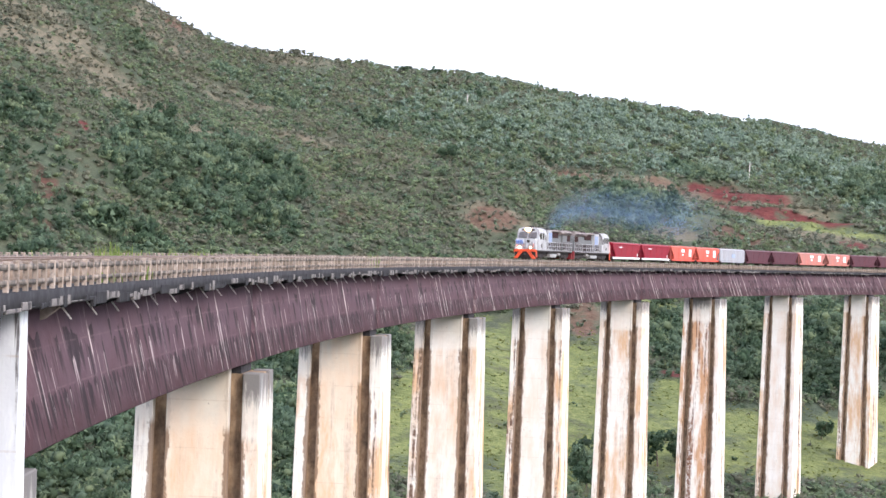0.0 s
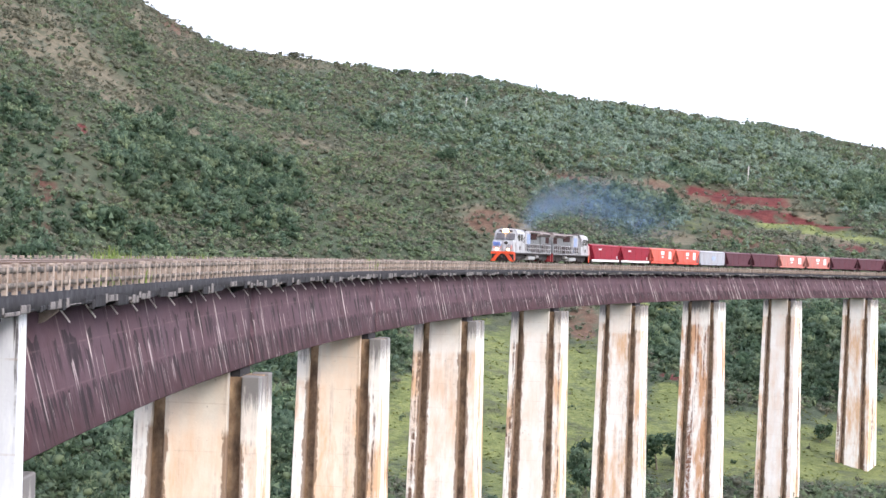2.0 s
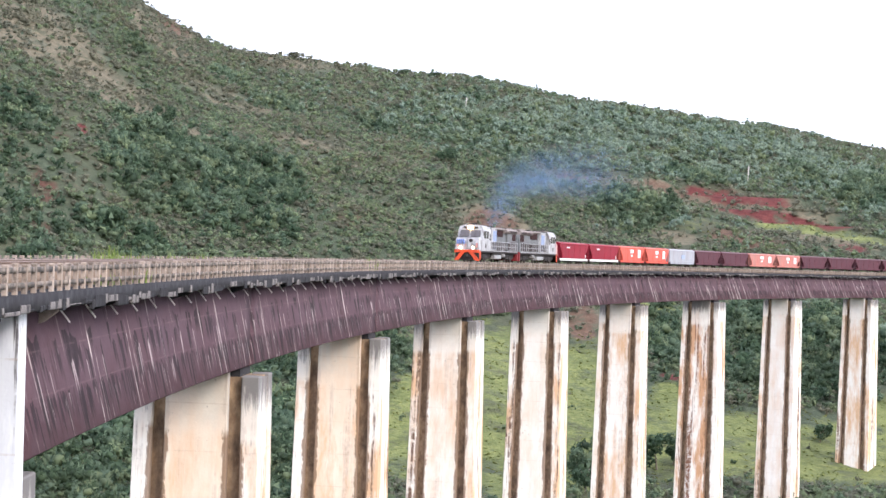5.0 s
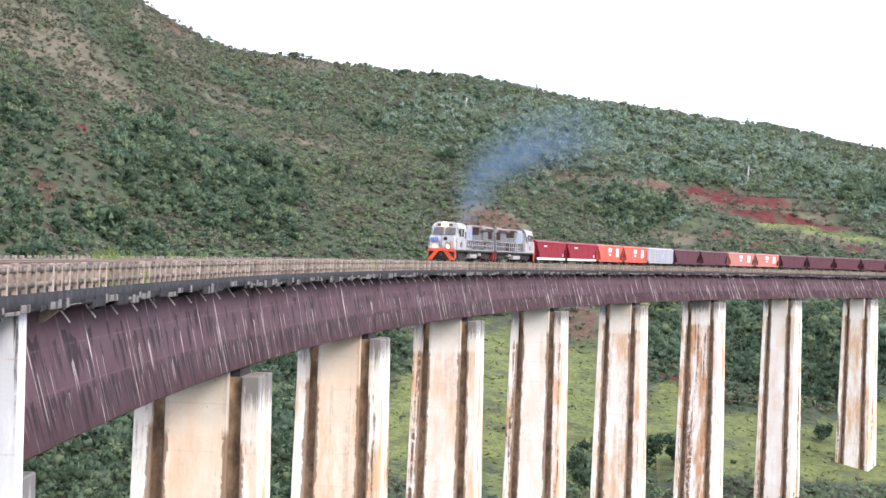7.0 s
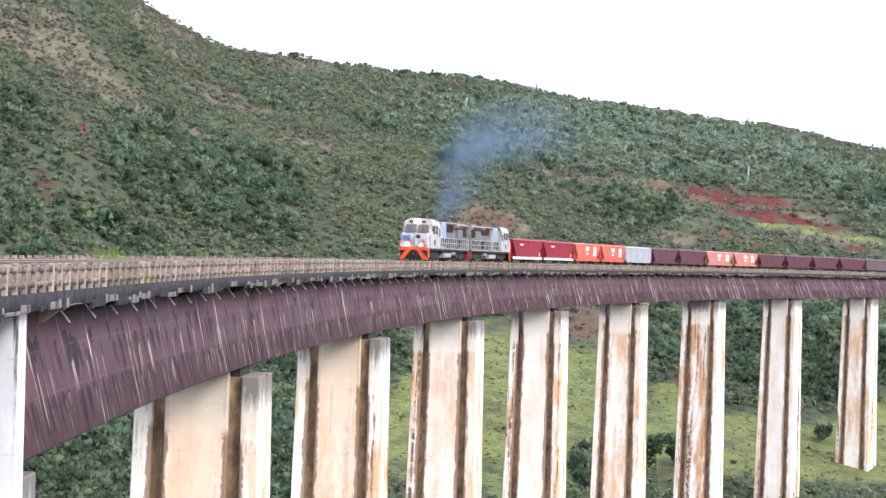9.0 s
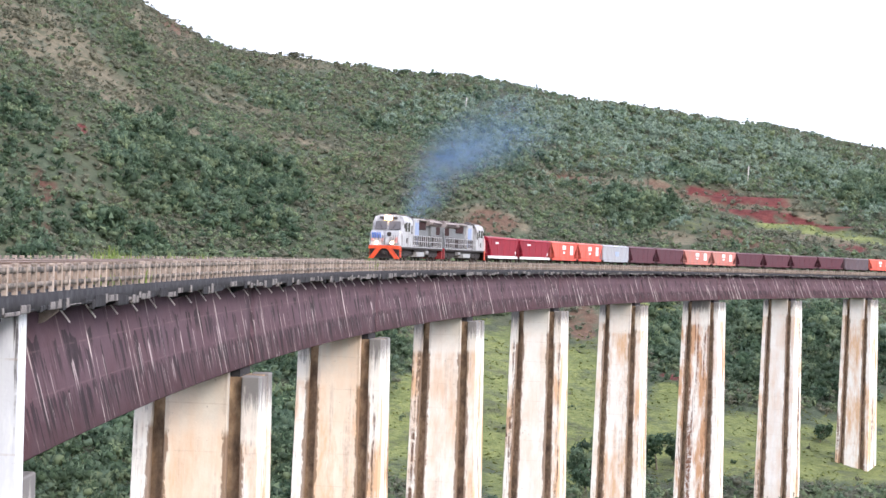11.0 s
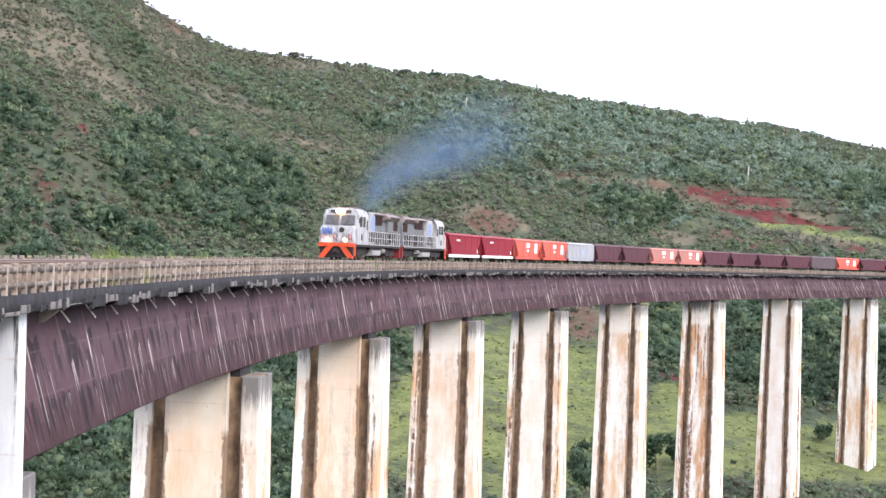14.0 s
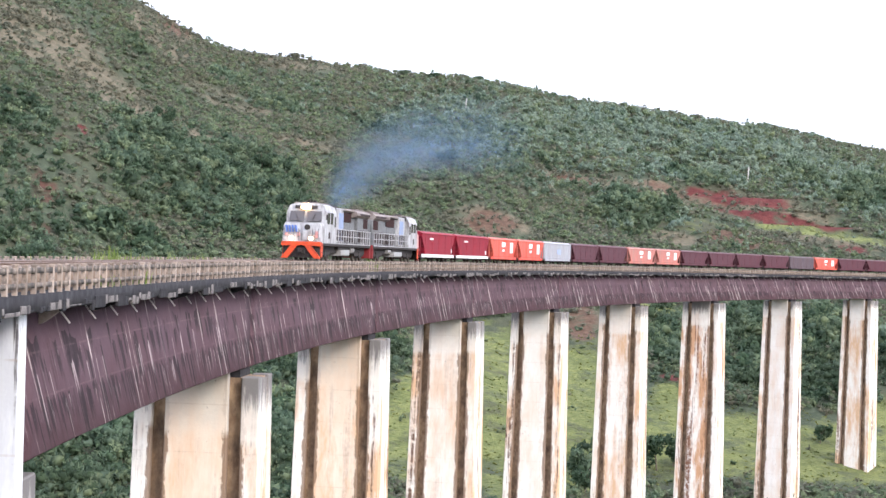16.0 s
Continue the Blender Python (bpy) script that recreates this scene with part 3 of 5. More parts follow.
def tree(x, y, height, radius, leaf, label, seed, blades=700):
    """A tapered forked trunk and a ragged crown of leaf clumps."""
    rs = np.random.RandomState(seed)
    z = float(land(x, y))
    t = thing("tree", label, "tree", at=pose(x, y, z))
    bm = bmesh.new()
    fork = height * 0.45
    lean = rs.uniform(-0.4, 0.4, 2)
    rod(bm, (0, 0, -0.3), (lean[0], lean[1], fork), height * 0.028, 7, height * 0.018)
    for k in range(5):
        a = k * 1.257 + rs.uniform(-0.4, 0.4)
        rod(bm, (lean[0], lean[1], fork - 0.1), (lean[0] + radius * 0.6 * math.cos(a), lean[1] + radius * 0.6 * math.sin(a), height * rs.uniform(0.72, 0.9)), height * 0.012, 5, height * 0.005)
    part("trunk", bm, BARK, t)
    q = crown_template(rs, blades, 0.7, 0.12)
    v = (q * (radius, radius, height * 0.55)).reshape(-1, 3) + (lean[0], lean[1], height * 0.16)
    ob = new("crown", mesh_from("crown", v, np.arange(len(v)).reshape(-1, 3), leaf))
    ob.parent = t


def build_undergrowth():
    """Low shrubs over the open slope and tussocks in the pasture."""
    rs = np.random.RandomState(17)
    temps = [clump_crown(rs, 1, 8, 0.8, 0.1, 0.32) for _ in range(12)]
    n = 120000
    b = rs.uniform(-14.6, 14.6, n)
    r = np.sqrt(rs.uniform(362 ** 2, 905 ** 2, n))
    x, y = r * np.sin(np.radians(b)), r * np.cos(np.radians(b))
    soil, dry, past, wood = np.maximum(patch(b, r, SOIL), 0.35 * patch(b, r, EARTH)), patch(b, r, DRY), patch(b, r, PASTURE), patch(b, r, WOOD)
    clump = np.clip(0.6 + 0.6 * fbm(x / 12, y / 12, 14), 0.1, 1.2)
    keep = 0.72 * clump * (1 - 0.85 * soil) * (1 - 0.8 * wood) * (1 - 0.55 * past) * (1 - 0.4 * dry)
    top = np.interp(b, [-60, -14, 0, 14, 60], [800, 800, 860, 900, 900])
    ok = np.nonzero((rs.uniform(0, 1, n) < keep) & (r < top + 6))[0]
    z = land(x, y)
    kinds = [("low_scrub", LEAF_OLIVE, "low olive shrubs between the trees", [[], [], 0]), ("low_green_scrub", LEAF_LIGHT, "low green shrubs between the trees", [[], [], 0]),
             ("pasture_tussock", TUSSOCK, "rough grass tussocks in the pasture", [[], [], 0])]
    for i in ok:
        grass = past[i] > 0.35
        k = 2 if grass else 0 if rs.uniform() < 0.5 + 0.4 * dry[i] else 1
        rad = rs.uniform(0.35, 0.75) if grass else rs.uniform(0.7, 1.8)
        a = rs.uniform(0, math.tau)
        plant(temps[rs.randint(12)], kinds[k][3], x[i], y[i], z[i] - (0.45 if grass else 0.25) * rad, rad * 1.5, rad * (0.7 if grass else 1.15), a)
    for name, mat, label, bag in kinds:
        tagged(new(name, mesh_from(name, np.concatenate(bag[0]), np.concatenate(bag[1]), mat, True)), label, "scrub", kind="stuff")


def polar(b, r):
    return r * math.sin(radians(b)), r * math.cos(radians(b))


def build_trees():
    rows = [(8.75, 897, 6.5, 2.6, LEAF_OLIVE, "thin-crowned tree standing on the ridge line"), (9.65, 898, 6.5, 3.4, LEAF_MID, "spreading tree on the ridge line"),
            (9.2, 895, 4.0, 2.2, LEAF_MID, "small round tree on the ridge line"), (0.9, 858, 3.6, 2.2, LEAF_MID, "low broad tree on the ridge line"),
            (-1.4, 846, 4.0, 2.2, LEAF_MID, "small round tree on the ridge line"), (-0.5, 850, 3.8, 2.2, LEAF_DARK, "dark bushy tree on the ridge line"),
            (11.2, 898, 5.0, 2.6, LEAF_DARK, "dark bushy tree on the ridge line"), (-4.7, 835, 3.6, 2.6, LEAF_OLIVE, "low olive tree on the ridge line"),
            (6.75, 432, 8.0, 4.2, LEAF_DARK, "dark full-crowned tree at the foot of a pier"), (7.25, 436, 6.5, 3.2, LEAF_DARK, "dark bushy tree in the pasture"),
            (4.3, 425, 6.0, 2.6, LEAF_MID, "green bushy tree in the pasture"), (4.6, 408, 6.0, 3.0, LEAF_DARK, "dark bushy tree in the pasture"),
            (11.6, 470, 5.0, 2.6, LEAF_DARK, "dark bushy tree in the pasture"), (12.0, 505, 8.0, 4.0, LEAF_DARK, "dark full-crowned tree at the wood's edge"),
            (6.9, 705, 7.0, 3.2, LEAF_DARK, "dark tree beside the red earth benches"), (-5.6, 640, 7.5, 3.6, LEAF_DARK, "dark full-crowned tree on the slope"),
            (-8.6, 662, 8.0, 4.0, LEAF_DARK, "dark full-crowned tree on the slope"), (0.0, 690, 7.0, 3.4, LEAF_DARK, "dark full-crowned tree on the slope"),
            (-10.2, 545, 7.0, 4.2, LEAF_DARK, "dark full-crowned tree on the slope"), (13.2, 770, 7.5, 4.4, LEAF_DARK, "dark full-crowned tree on the slope")]
    for i, (b, r, h, w, leaf, label) in enumerate(rows):
        tree(*polar(b, r), h, w, leaf, label, 40 + i)
    for i, (b, r, h) in enumerate(((9.2, 775, 7.0), (8.8, 772, 6.0), (0.55, 800, 5.5))):
        x, y = polar(b, r)
        bm = rod(bmesh.new(), (0, 0, -0.3), (0.15, 0, h), 0.28, 7, 0.16)
        rod(bm, (0.1, 0, h * 0.7), (0.9, 0.2, h * 0.95), 0.1, 5, 0.04)
        ob = part("bare_trunk", bm, PALE_PIPE)
        ob.matrix_world = pose(x, y, float(land(x, y)))
        tagged(ob, "pale bare dead trunk among the scrub", "dead tree", "dead trunks")


build_ground()
build_woods()
build_undergrowth()
build_trees()


# ---- the viaduct ----
S_END, SPAN, PIER1 = 640.0, 51.178, 109.56
Z_WEB, Z_SLAB, Z_KERB, Z_RAILTOP = -6.04, -1.30, -0.78, 0.05


def sweep(name, outline, s0, s1, step, material, parent=None, uv=False):
    """A closed outline (off, z) drawn along the line."""
    n = max(1, round((s1 - s0) / step))
    ss = [s0 + (s1 - s0) * i / n for i in range(n + 1)]
    k = len(outline)
    verts = [on_line(s, o, z) for s in ss for o, z in outline]
    faces = [(i * k + j, i * k + (j + 1) % k, (i + 1) * k + (j + 1) % k, (i + 1) * k + j) for i in range(n) for j in range(k)]
    me = mesh_from(name, verts, faces, material)
    if uv:
        lay = me.uv_layers.new(name="UVMap")
        arr = np.array([(ss[i] + 1.2 * outline[j][1], outline[j][1]) for f in range(n) for a in range(k)
                        for i, j in ((f, a), (f, (a + 1) % k), (f + 1, (a + 1) % k), (f + 1, a))], dtype=np.float32)
        lay.data.foreach_set("uv", arr.ravel())
    me2 = bmesh.new()
    me2.from_mesh(me)
    me2.verts.ensure_lookup_table()
    me2.faces.new([me2.verts[j] for j in range(k)])
    me2.faces.new([me2.verts[n * k + j] for j in range(k)])
    bmesh.ops.recalc_face_normals(me2, faces=me2.faces[:])
    me2.to_mesh(me)
    me2.free()
    ob = new(name, me)
    ob.parent = parent
    return ob


def build_deck():
    # box girder, a span at a time, with a joint over each pier
    for i in range(0, 11):
        a, b = PIER1 - 2.3 + SPAN * (i - 1), PIER1 - 2.3 + SPAN * i
        a, b = a + (0.003 if i else 0.0), min(b - 0.003, S_END)
        g = thing("box_girder", "purple-brown ore-stained concrete box girder with pale runs", "bridge girder", "viaduct spans")
        for o in (-2.5, 2.5):
            c = o * 0.86
            sweep("web", [(o, Z_SLAB - 0.002), (c, Z_SLAB - 0.002), (c, Z_WEB + 0.25), (o * 0.985, Z_WEB + 0.003), (o, Z_WEB + 0.06)], a, b, 2.0, WEB, g, uv=True)
        sweep("soffit", [(-2.45, Z_WEB), (2.45, Z_WEB), (2.14, Z_WEB + 0.24), (-2.14, Z_WEB + 0.24)], a, b, 4.0, WEB, g, uv=True)
    out = [(-2.5, Z_SLAB), (2.5, Z_SLAB), (2.5, -2.4), (-2.5, -2.4)]
    tagged(sweep("approach_girder", out, 18, 53, 5.0, WEB, uv=True), "shallow concrete girder of the approach span", "bridge girder")
    slab = tagged(sweep("deck_slab", [(-3.6, Z_KERB), (3.6, Z_KERB), (3.6, Z_SLAB + 0.04), (3.5, Z_SLAB + 0.004), (-3.5, Z_SLAB + 0.004), (-3.6, Z_SLAB + 0.04)], 10, S_END, 3.0, SLAB),
                  "sooty concrete deck slab with broken pale edge", "bridge deck", kind="structure")
    tagged(sweep("ballast_bed", [(-2.7, Z_KERB + 0.004), (-2.0, -0.22), (2.0, -0.22), (2.7, Z_KERB + 0.004)], 10, S_END, 4.0, BALLAST), "ore-dusted brown track ballast along the deck", "ballast", kind="stuff")
    for off in (-0.8, 0.8):
        tagged(sweep("rail", [(off - 0.035, 0), (off + 0.035, 0), (off + 0.035, -0.04), (off + 0.012, -0.05), (off + 0.012, -0.15), (off + 0.07, -0.17), (off - 0.07, -0.17), (off - 0.012, -0.15), (off - 0.012, -0.05), (off - 0.035, -0.04)],
                     10, S_END, 4.0, STEEL), "worn steel running rail on ballast", "rail", "rails")


def pier(i, s, foot, mats):
    body, groove = mats
    at = frame_at(s - 2.3, 0)
    p = thing("bridge_pier", "tall tapering pale concrete pier with dirty vertical grooves" if body is not RUSTY_CONCRETE else "tall tapering concrete pier with rust-brown runs and grooves",
              "bridge pier", "viaduct piers", at=at)
    grow = 0.014 * (-6.5 - foot)
    wide = ((3.5 + grow) / 3.5, (2.3 + grow) / 2.3)
    part("core", boxes((-3.3, 3.3, -1.7, 1.7, foot, -6.56), bottom=wide), groove, p, "recessed core, brown with dirt and painted shade")
    for y0, y1 in ((-2.3, -1.69), (1.69, 2.3)):
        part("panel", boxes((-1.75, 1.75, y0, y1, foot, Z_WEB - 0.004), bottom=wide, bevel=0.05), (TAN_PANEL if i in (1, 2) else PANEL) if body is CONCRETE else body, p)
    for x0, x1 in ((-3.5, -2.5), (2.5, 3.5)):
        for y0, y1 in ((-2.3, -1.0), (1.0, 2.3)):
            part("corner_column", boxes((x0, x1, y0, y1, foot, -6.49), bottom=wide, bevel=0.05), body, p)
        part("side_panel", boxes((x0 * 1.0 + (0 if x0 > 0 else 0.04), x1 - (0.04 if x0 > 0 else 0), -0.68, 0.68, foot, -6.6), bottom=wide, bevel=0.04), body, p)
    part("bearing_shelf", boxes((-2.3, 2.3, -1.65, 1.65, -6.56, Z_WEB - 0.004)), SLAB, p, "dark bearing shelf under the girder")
    return p


def build_piers():
    for i in range(8):
        s = PIER1 + SPAN * i
        x, y, th = line_at(s - 2.3)
        foot = min(float(land(x + dx, y + dy)) for dx in (-5, 0, 5) for dy in (-5, 0, 5)) - 2.5
        pier(i + 1, s, foot, (RUSTY_CONCRETE if i == 5 else CONCRETE, GROOVE))
    # the pier between the approach and the first deep span: a wall up to the deck in front, a ledge behind
    s = PIER1 - SPAN
    x, y, th = line_at(s - 2.3)
    foot = float(land(x, y)) - 2
    p = thing("joint_pier", "white limewashed concrete joint pier rising to the deck", "bridge pier", "viaduct piers", at=frame_at(s - 2.3, 0))
    part("front_wall", boxes((-3.1, 3.1, -3.2, -2.3, foot, Z_SLAB - 0.01), bottom=(1.1, 1.0), bevel=0.04), WHITE_CONCRETE, p)
    part("ledge_column", boxes((-2.55, 2.55, -2.29, 2.3, foot, -6.49), bottom=(1.08, 1.15), bevel=0.05), CONCRETE, p)


def shared(name, me, parent, m):
    ob = new(name, me)
    ob.parent = parent
    ob.matrix_local = m
    return ob


def build_railings():
    """Concrete post-and-rail parapets, a section to each span."""
    def post_mesh(name, w):
        bm = boxes((-0.07, 0.07, -w, w, Z_KERB - 0.02, Z_RAILTOP), (-0.085, 0.085, -w - 0.02, w + 0.02, Z_RAILTOP - 0.05, Z_RAILTOP + 0.015), bevel=0.012)
        me = bpy.data.meshes.new(name)
        bm.to_mesh(me), bm.free()
        me.materials.append(RAILING)
        return me
    post = post_mesh("post", 0.095)
    for side, o in (("near", 3.42), ("far", -3.42)):
        for i in range(-1, 9):
            s0 = PIER1 - 2.3 + SPAN * (i - 1)
            if i == -1:
                s0 += 14
            s1 = PIER1 - 2.3 + SPAN * i
            sec = thing("parapet_railing", "dusty tan concrete post-and-rail parapet along the deck", "railing", "deck parapets")
            n = round((s1 - s0) / 1.24)
            for j in range(n):
                s = s0 + (s1 - s0) * (j + 0.5) / n
                m = frame_at(s)
                m.translation = on_line(s, o, 0.02 * math.sin(j * 12.9) * math.sin(j * 3.1))
                shared("post", post, sec, m)
            for z0, z1, w in ((Z_RAILTOP - 0.24, Z_RAILTOP - 0.08, 0.055), (-0.6, -0.46, 0.05)):
                sweep("rail_bar", [(o - w, z1), (o + w, z1), (o + w, z0), (o - w, z0)], s0 + 0.03, s1 - 0.03, 2.5, BAR, sec)


def build_edges():
    """Uneven fascia blocks and corbels under the slab's edge, drain pipes on the web."""
    rs = np.random.RandomState(21)
    fascia = thing("deck_fascia", "broken row of pale and sooty fascia blocks on the slab edge", "bridge fascia")
    s = 44.0
    while s < 560:
        length = rs.choice([0.35, 0.55, 0.8, 1.3, 1.9])
        drop = rs.choice([-0.05, 0.0, 0.03, 0.07, 0.12, 0.18])
        if rs.uniform() < 0.85:
            o = 3.6 + rs.uniform(0.008, 0.035)
            top = Z_SLAB + rs.choice([0.1, 0.16, 0.24, 0.3])
            bm = boxes((-0.14, 0, -length / 2 + 0.02, length / 2 - 0.02, Z_SLAB - drop, top), bevel=0.025)
            m = frame_at(s + length / 2)
            m.translation = on_line(s + length / 2, o)
            ob = part("fascia_block", bm, FASCIA if rs.uniform() < 0.6 else SLAB, fascia)
            ob.matrix_local = m
        s += length
    bm = bmesh.new()
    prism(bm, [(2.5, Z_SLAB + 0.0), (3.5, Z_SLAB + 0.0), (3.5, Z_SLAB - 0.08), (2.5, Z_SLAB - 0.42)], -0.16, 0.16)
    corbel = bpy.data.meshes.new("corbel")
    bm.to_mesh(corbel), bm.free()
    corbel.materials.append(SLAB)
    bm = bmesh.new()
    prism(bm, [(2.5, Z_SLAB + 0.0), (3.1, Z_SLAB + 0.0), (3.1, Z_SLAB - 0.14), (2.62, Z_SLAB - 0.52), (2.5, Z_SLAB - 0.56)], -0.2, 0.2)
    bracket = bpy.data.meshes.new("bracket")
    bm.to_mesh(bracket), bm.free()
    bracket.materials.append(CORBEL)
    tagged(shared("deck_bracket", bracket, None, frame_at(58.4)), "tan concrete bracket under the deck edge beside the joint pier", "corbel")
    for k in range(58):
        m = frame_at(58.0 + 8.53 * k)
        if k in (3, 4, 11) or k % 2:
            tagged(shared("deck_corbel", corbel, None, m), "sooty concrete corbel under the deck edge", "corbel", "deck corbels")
    bm = rod(bmesh.new(), (2.46, 0, Z_SLAB - 0.04), (2.92, 0.06, Z_SLAB - 0.62), 0.032, 7)
    pipe = bpy.data.meshes.new("drain_pipe")
    bm.to_mesh(pipe), bm.free()
    pipe.materials.append(PALE_PIPE)
    for k in range(96):
        tagged(shared("drain_pipe", pipe, None, frame_at(61.0 + 4.26 * k + 0.15 * math.sin(k * 7.7))), "thin pale drain pipe slanting from the girder", "drain pipe", "deck drains")


def build_track():
    """Concrete sleepers in the ballast."""
    bm = boxes((-1.3, 1.3, -0.13, 0.13, -0.34, -0.171), bevel=0.02)
    me = bpy.data.meshes.new("sleeper")
    bm.to_mesh(me), bm.free()
    me.materials.append(SLEEPER)
    tr = thing("track_sleepers", "dusty concrete sleepers half sunk in ballast", "sleepers")
    for k in range(280):
        shared("sleeper", me, tr, frame_at(46 + 0.62 * k))


def tuft(s, o, z, h, spread, n, seed, label):
    """Weeds: bent tapering blades."""
    rs = np.random.RandomState(seed)
    vs = []
    for _ in range(n):
        a, lean = rs.uniform(0, math.tau), rs.uniform(0.1, 0.6)
        p = np.array([rs.normal(0, spread), rs.normal(0, spread * 2.2), 0])
        hh = h * rs.uniform(0.5, 1.1)
        d = np.array([math.cos(a), math.sin(a), 0])
        e = np.array([-d[1], d[0], 0]) * 0.035
        mid, tip = p + d * hh * lean * 0.35 + (0, 0, hh * 0.6), p + d * hh * lean + (0, 0, hh)
        vs += [p - e, p + e, mid + e, mid - e, mid - e, mid + e, tip + e * 0.2, tip - e * 0.2]
    ob = new("weed_tuft", mesh_from("weed_tuft", vs, np.arange(len(vs)).reshape(-1, 4), BLADE))
    m = frame_at(s, z)
    m.translation = on_line(s, o, z)
    ob.matrix_world = m
    tagged(ob, label, "weeds", "deck weeds")


def build_weeds():
    for k, (s, o, h, sp, n) in enumerate(((97, -3.0, 1.3, 0.25, 60), (94, -3.0, 1.15, 0.3, 40), (99.5, -2.9, 0.95, 0.35, 40), (112, -3.0, 1.0, 0.2, 26), (118, -3.0, 1.05, 0.3, 34),
                                          (121, -3.0, 0.9, 0.3, 30), (109, -3.0, 1.1, 0.1, 14), (88, -3.0, 0.9, 0.3, 22), (136, -3.0, 0.95, 0.25, 22), (152, 3.2, 1.0, 0.15, 34), (153.2, 3.2, 0.85, 0.2, 24),
                                          (80, -3.0, 0.88, 0.3, 20), (103, -2.9, 0.9, 0.4, 30), (72, 3.1, 0.55, 0.3, 20), (66, 3.0, 0.45, 0.3, 20))):
        tuft(s, o, Z_KERB, h, sp, n, 70 + k, "bright green weed tuft growing on the deck" if k < 3 else "green weed tuft growing by the parapet")


build_deck()
build_piers()
build_railings()
build_edges()
build_track()
build_weeds()


# ---- the train ----
def front_at(t):
    """Metres along the line of the leading end at t seconds."""
    return 249.62 - 5.98175 * t - 0.105439 * t ** 2 + 0.0028361 * t ** 3


WHITE = surface("dusty_white_paint", (0.33, 0.33, 0.345), (0.54, 0.54, 0.56), 0.9, 0.5, dirt=(0.13, 0.11, 0.105), dirt_scale=1.1, dirt_amount=0.9, bump=0.05, stretch=(1.3, 1.3, 0.45))
PALE_BLUE = surface("pale_blue_paint", (0.24, 0.32, 0.5), (0.33, 0.41, 0.58), 0.5, 0.45, dirt=(0.24, 0.24, 0.28), dirt_scale=0.6, dirt_amount=0.6, bump=0.05)
NOSE_ORANGE = surface("orange_pilot_paint", (0.6, 0.06, 0.02), (0.74, 0.1, 0.035), 1.4, 0.55, dirt=(0.16, 0.04, 0.03), dirt_scale=1.6, dirt_amount=0.85, bump=0.05)
ROOF = surface("sooty_roof_paint", (0.19, 0.155, 0.145), (0.34, 0.295, 0.275), 0.8, 0.7, dirt=(0.1, 0.08, 0.08), dirt_amount=0.8)
WING = surface("sooty_wing_paint", (0.17, 0.14, 0.13), (0.32, 0.28, 0.26), 0.8, 0.7, dirt=(0.14, 0.1, 0.1), dirt_amount=0.8)
DARK = surface("black_running_gear", (0.02, 0.018, 0.018), (0.05, 0.042, 0.04), 2, 0.7)
GRILLE = surface("dark_radiator_grille", (0.022, 0.014, 0.015), (0.055, 0.036, 0.036), 5, 0.7, 0.0, stretch=(1, 4, 0.3))
TANK = surface("grey_hood_steel", (0.11, 0.114, 0.12), (0.2, 0.205, 0.212), 0.8, 0.6)
WHEEL = surface("wheel_steel", (0.03, 0.024, 0.02), (0.08, 0.06, 0.05), 3, 0.75, 0.0)
DEEP_RED = surface("deep_red_end_paint", (0.16, 0.018, 0.022), (0.24, 0.03, 0.034), 0.8, 0.5, dirt=(0.15, 0.04, 0.04), dirt_amount=0.5)
BLUE_MARK = plain("blue_mark", (0.12, 0.2, 0.5), 0.45)
BLUE_PANEL = surface("blue_panel_paint", (0.2, 0.27, 0.46), (0.3, 0.37, 0.54), 0.9, 0.5, dirt=(0.24, 0.24, 0.28), dirt_scale=0.9, dirt_amount=0.6, bump=0.04)
# dark red with recess shade painted in, for panels that are not sunk
RECESS_RED = surface("shaded_red_recess", (0.02, 0.009, 0.009), (0.045, 0.016, 0.015), 2.0, 0.9)
PALE_TANK = surface("pale_grey_tank", (0.27, 0.28, 0.285), (0.4, 0.41, 0.415), 0.9, 0.6, dirt=(0.2, 0.17, 0.16), dirt_amount=0.6)
PINK_MARK = plain("faded_red_mark", (0.62, 0.3, 0.28), 0.5)
MARK = plain("white_mark", (0.8, 0.78, 0.78), 0.5)
LAMP_ON = glow("lit_headlamp", (1.0, 0.6, 0.24), 14.0)
DITCH_ON = glow("lit_ditch_lamp", (1.0, 0.68, 0.4), 9.0)
m_glass, nt_glass, b_glass, _ = base_material("cab_glass", 0.08)
b_glass.inputs["Base Color"].default_value = (0.07, 0.062, 0.065, 1)
b_glass.inputs["Specular IOR Level"].default_value = 0.7
GLASS = m_glass


def paint(name, c1, c2, dirt, amount=0.6):
    return surface(name, c1, c2, 0.35, 0.6, dirt=dirt, dirt_scale=0.5, dirt_amount=amount, bump=0.05, stretch=(1, 1, 0.5))


MAROON = paint("maroon_wagon_paint", (0.23, 0.01, 0.024), (0.29, 0.015, 0.032), (0.14, 0.018, 0.028), 0.45)
ORANGE = paint("orange_wagon_paint", (0.56, 0.075, 0.05), (0.68, 0.11, 0.075), (0.42, 0.18, 0.15))
FADED = paint("faded_orange_wagon_paint", (0.42, 0.14, 0.115), (0.54, 0.2, 0.165), (0.32, 0.2, 0.18), 0.8)
GREY = paint("grey_wagon_paint", (0.3, 0.31, 0.35), (0.4, 0.41, 0.45), (0.28, 0.24, 0.23), 0.5)
BROWN = paint("oxide_wagon_paint", (0.07, 0.022, 0.032), (0.115, 0.036, 0.047), (0.085, 0.045, 0.055))
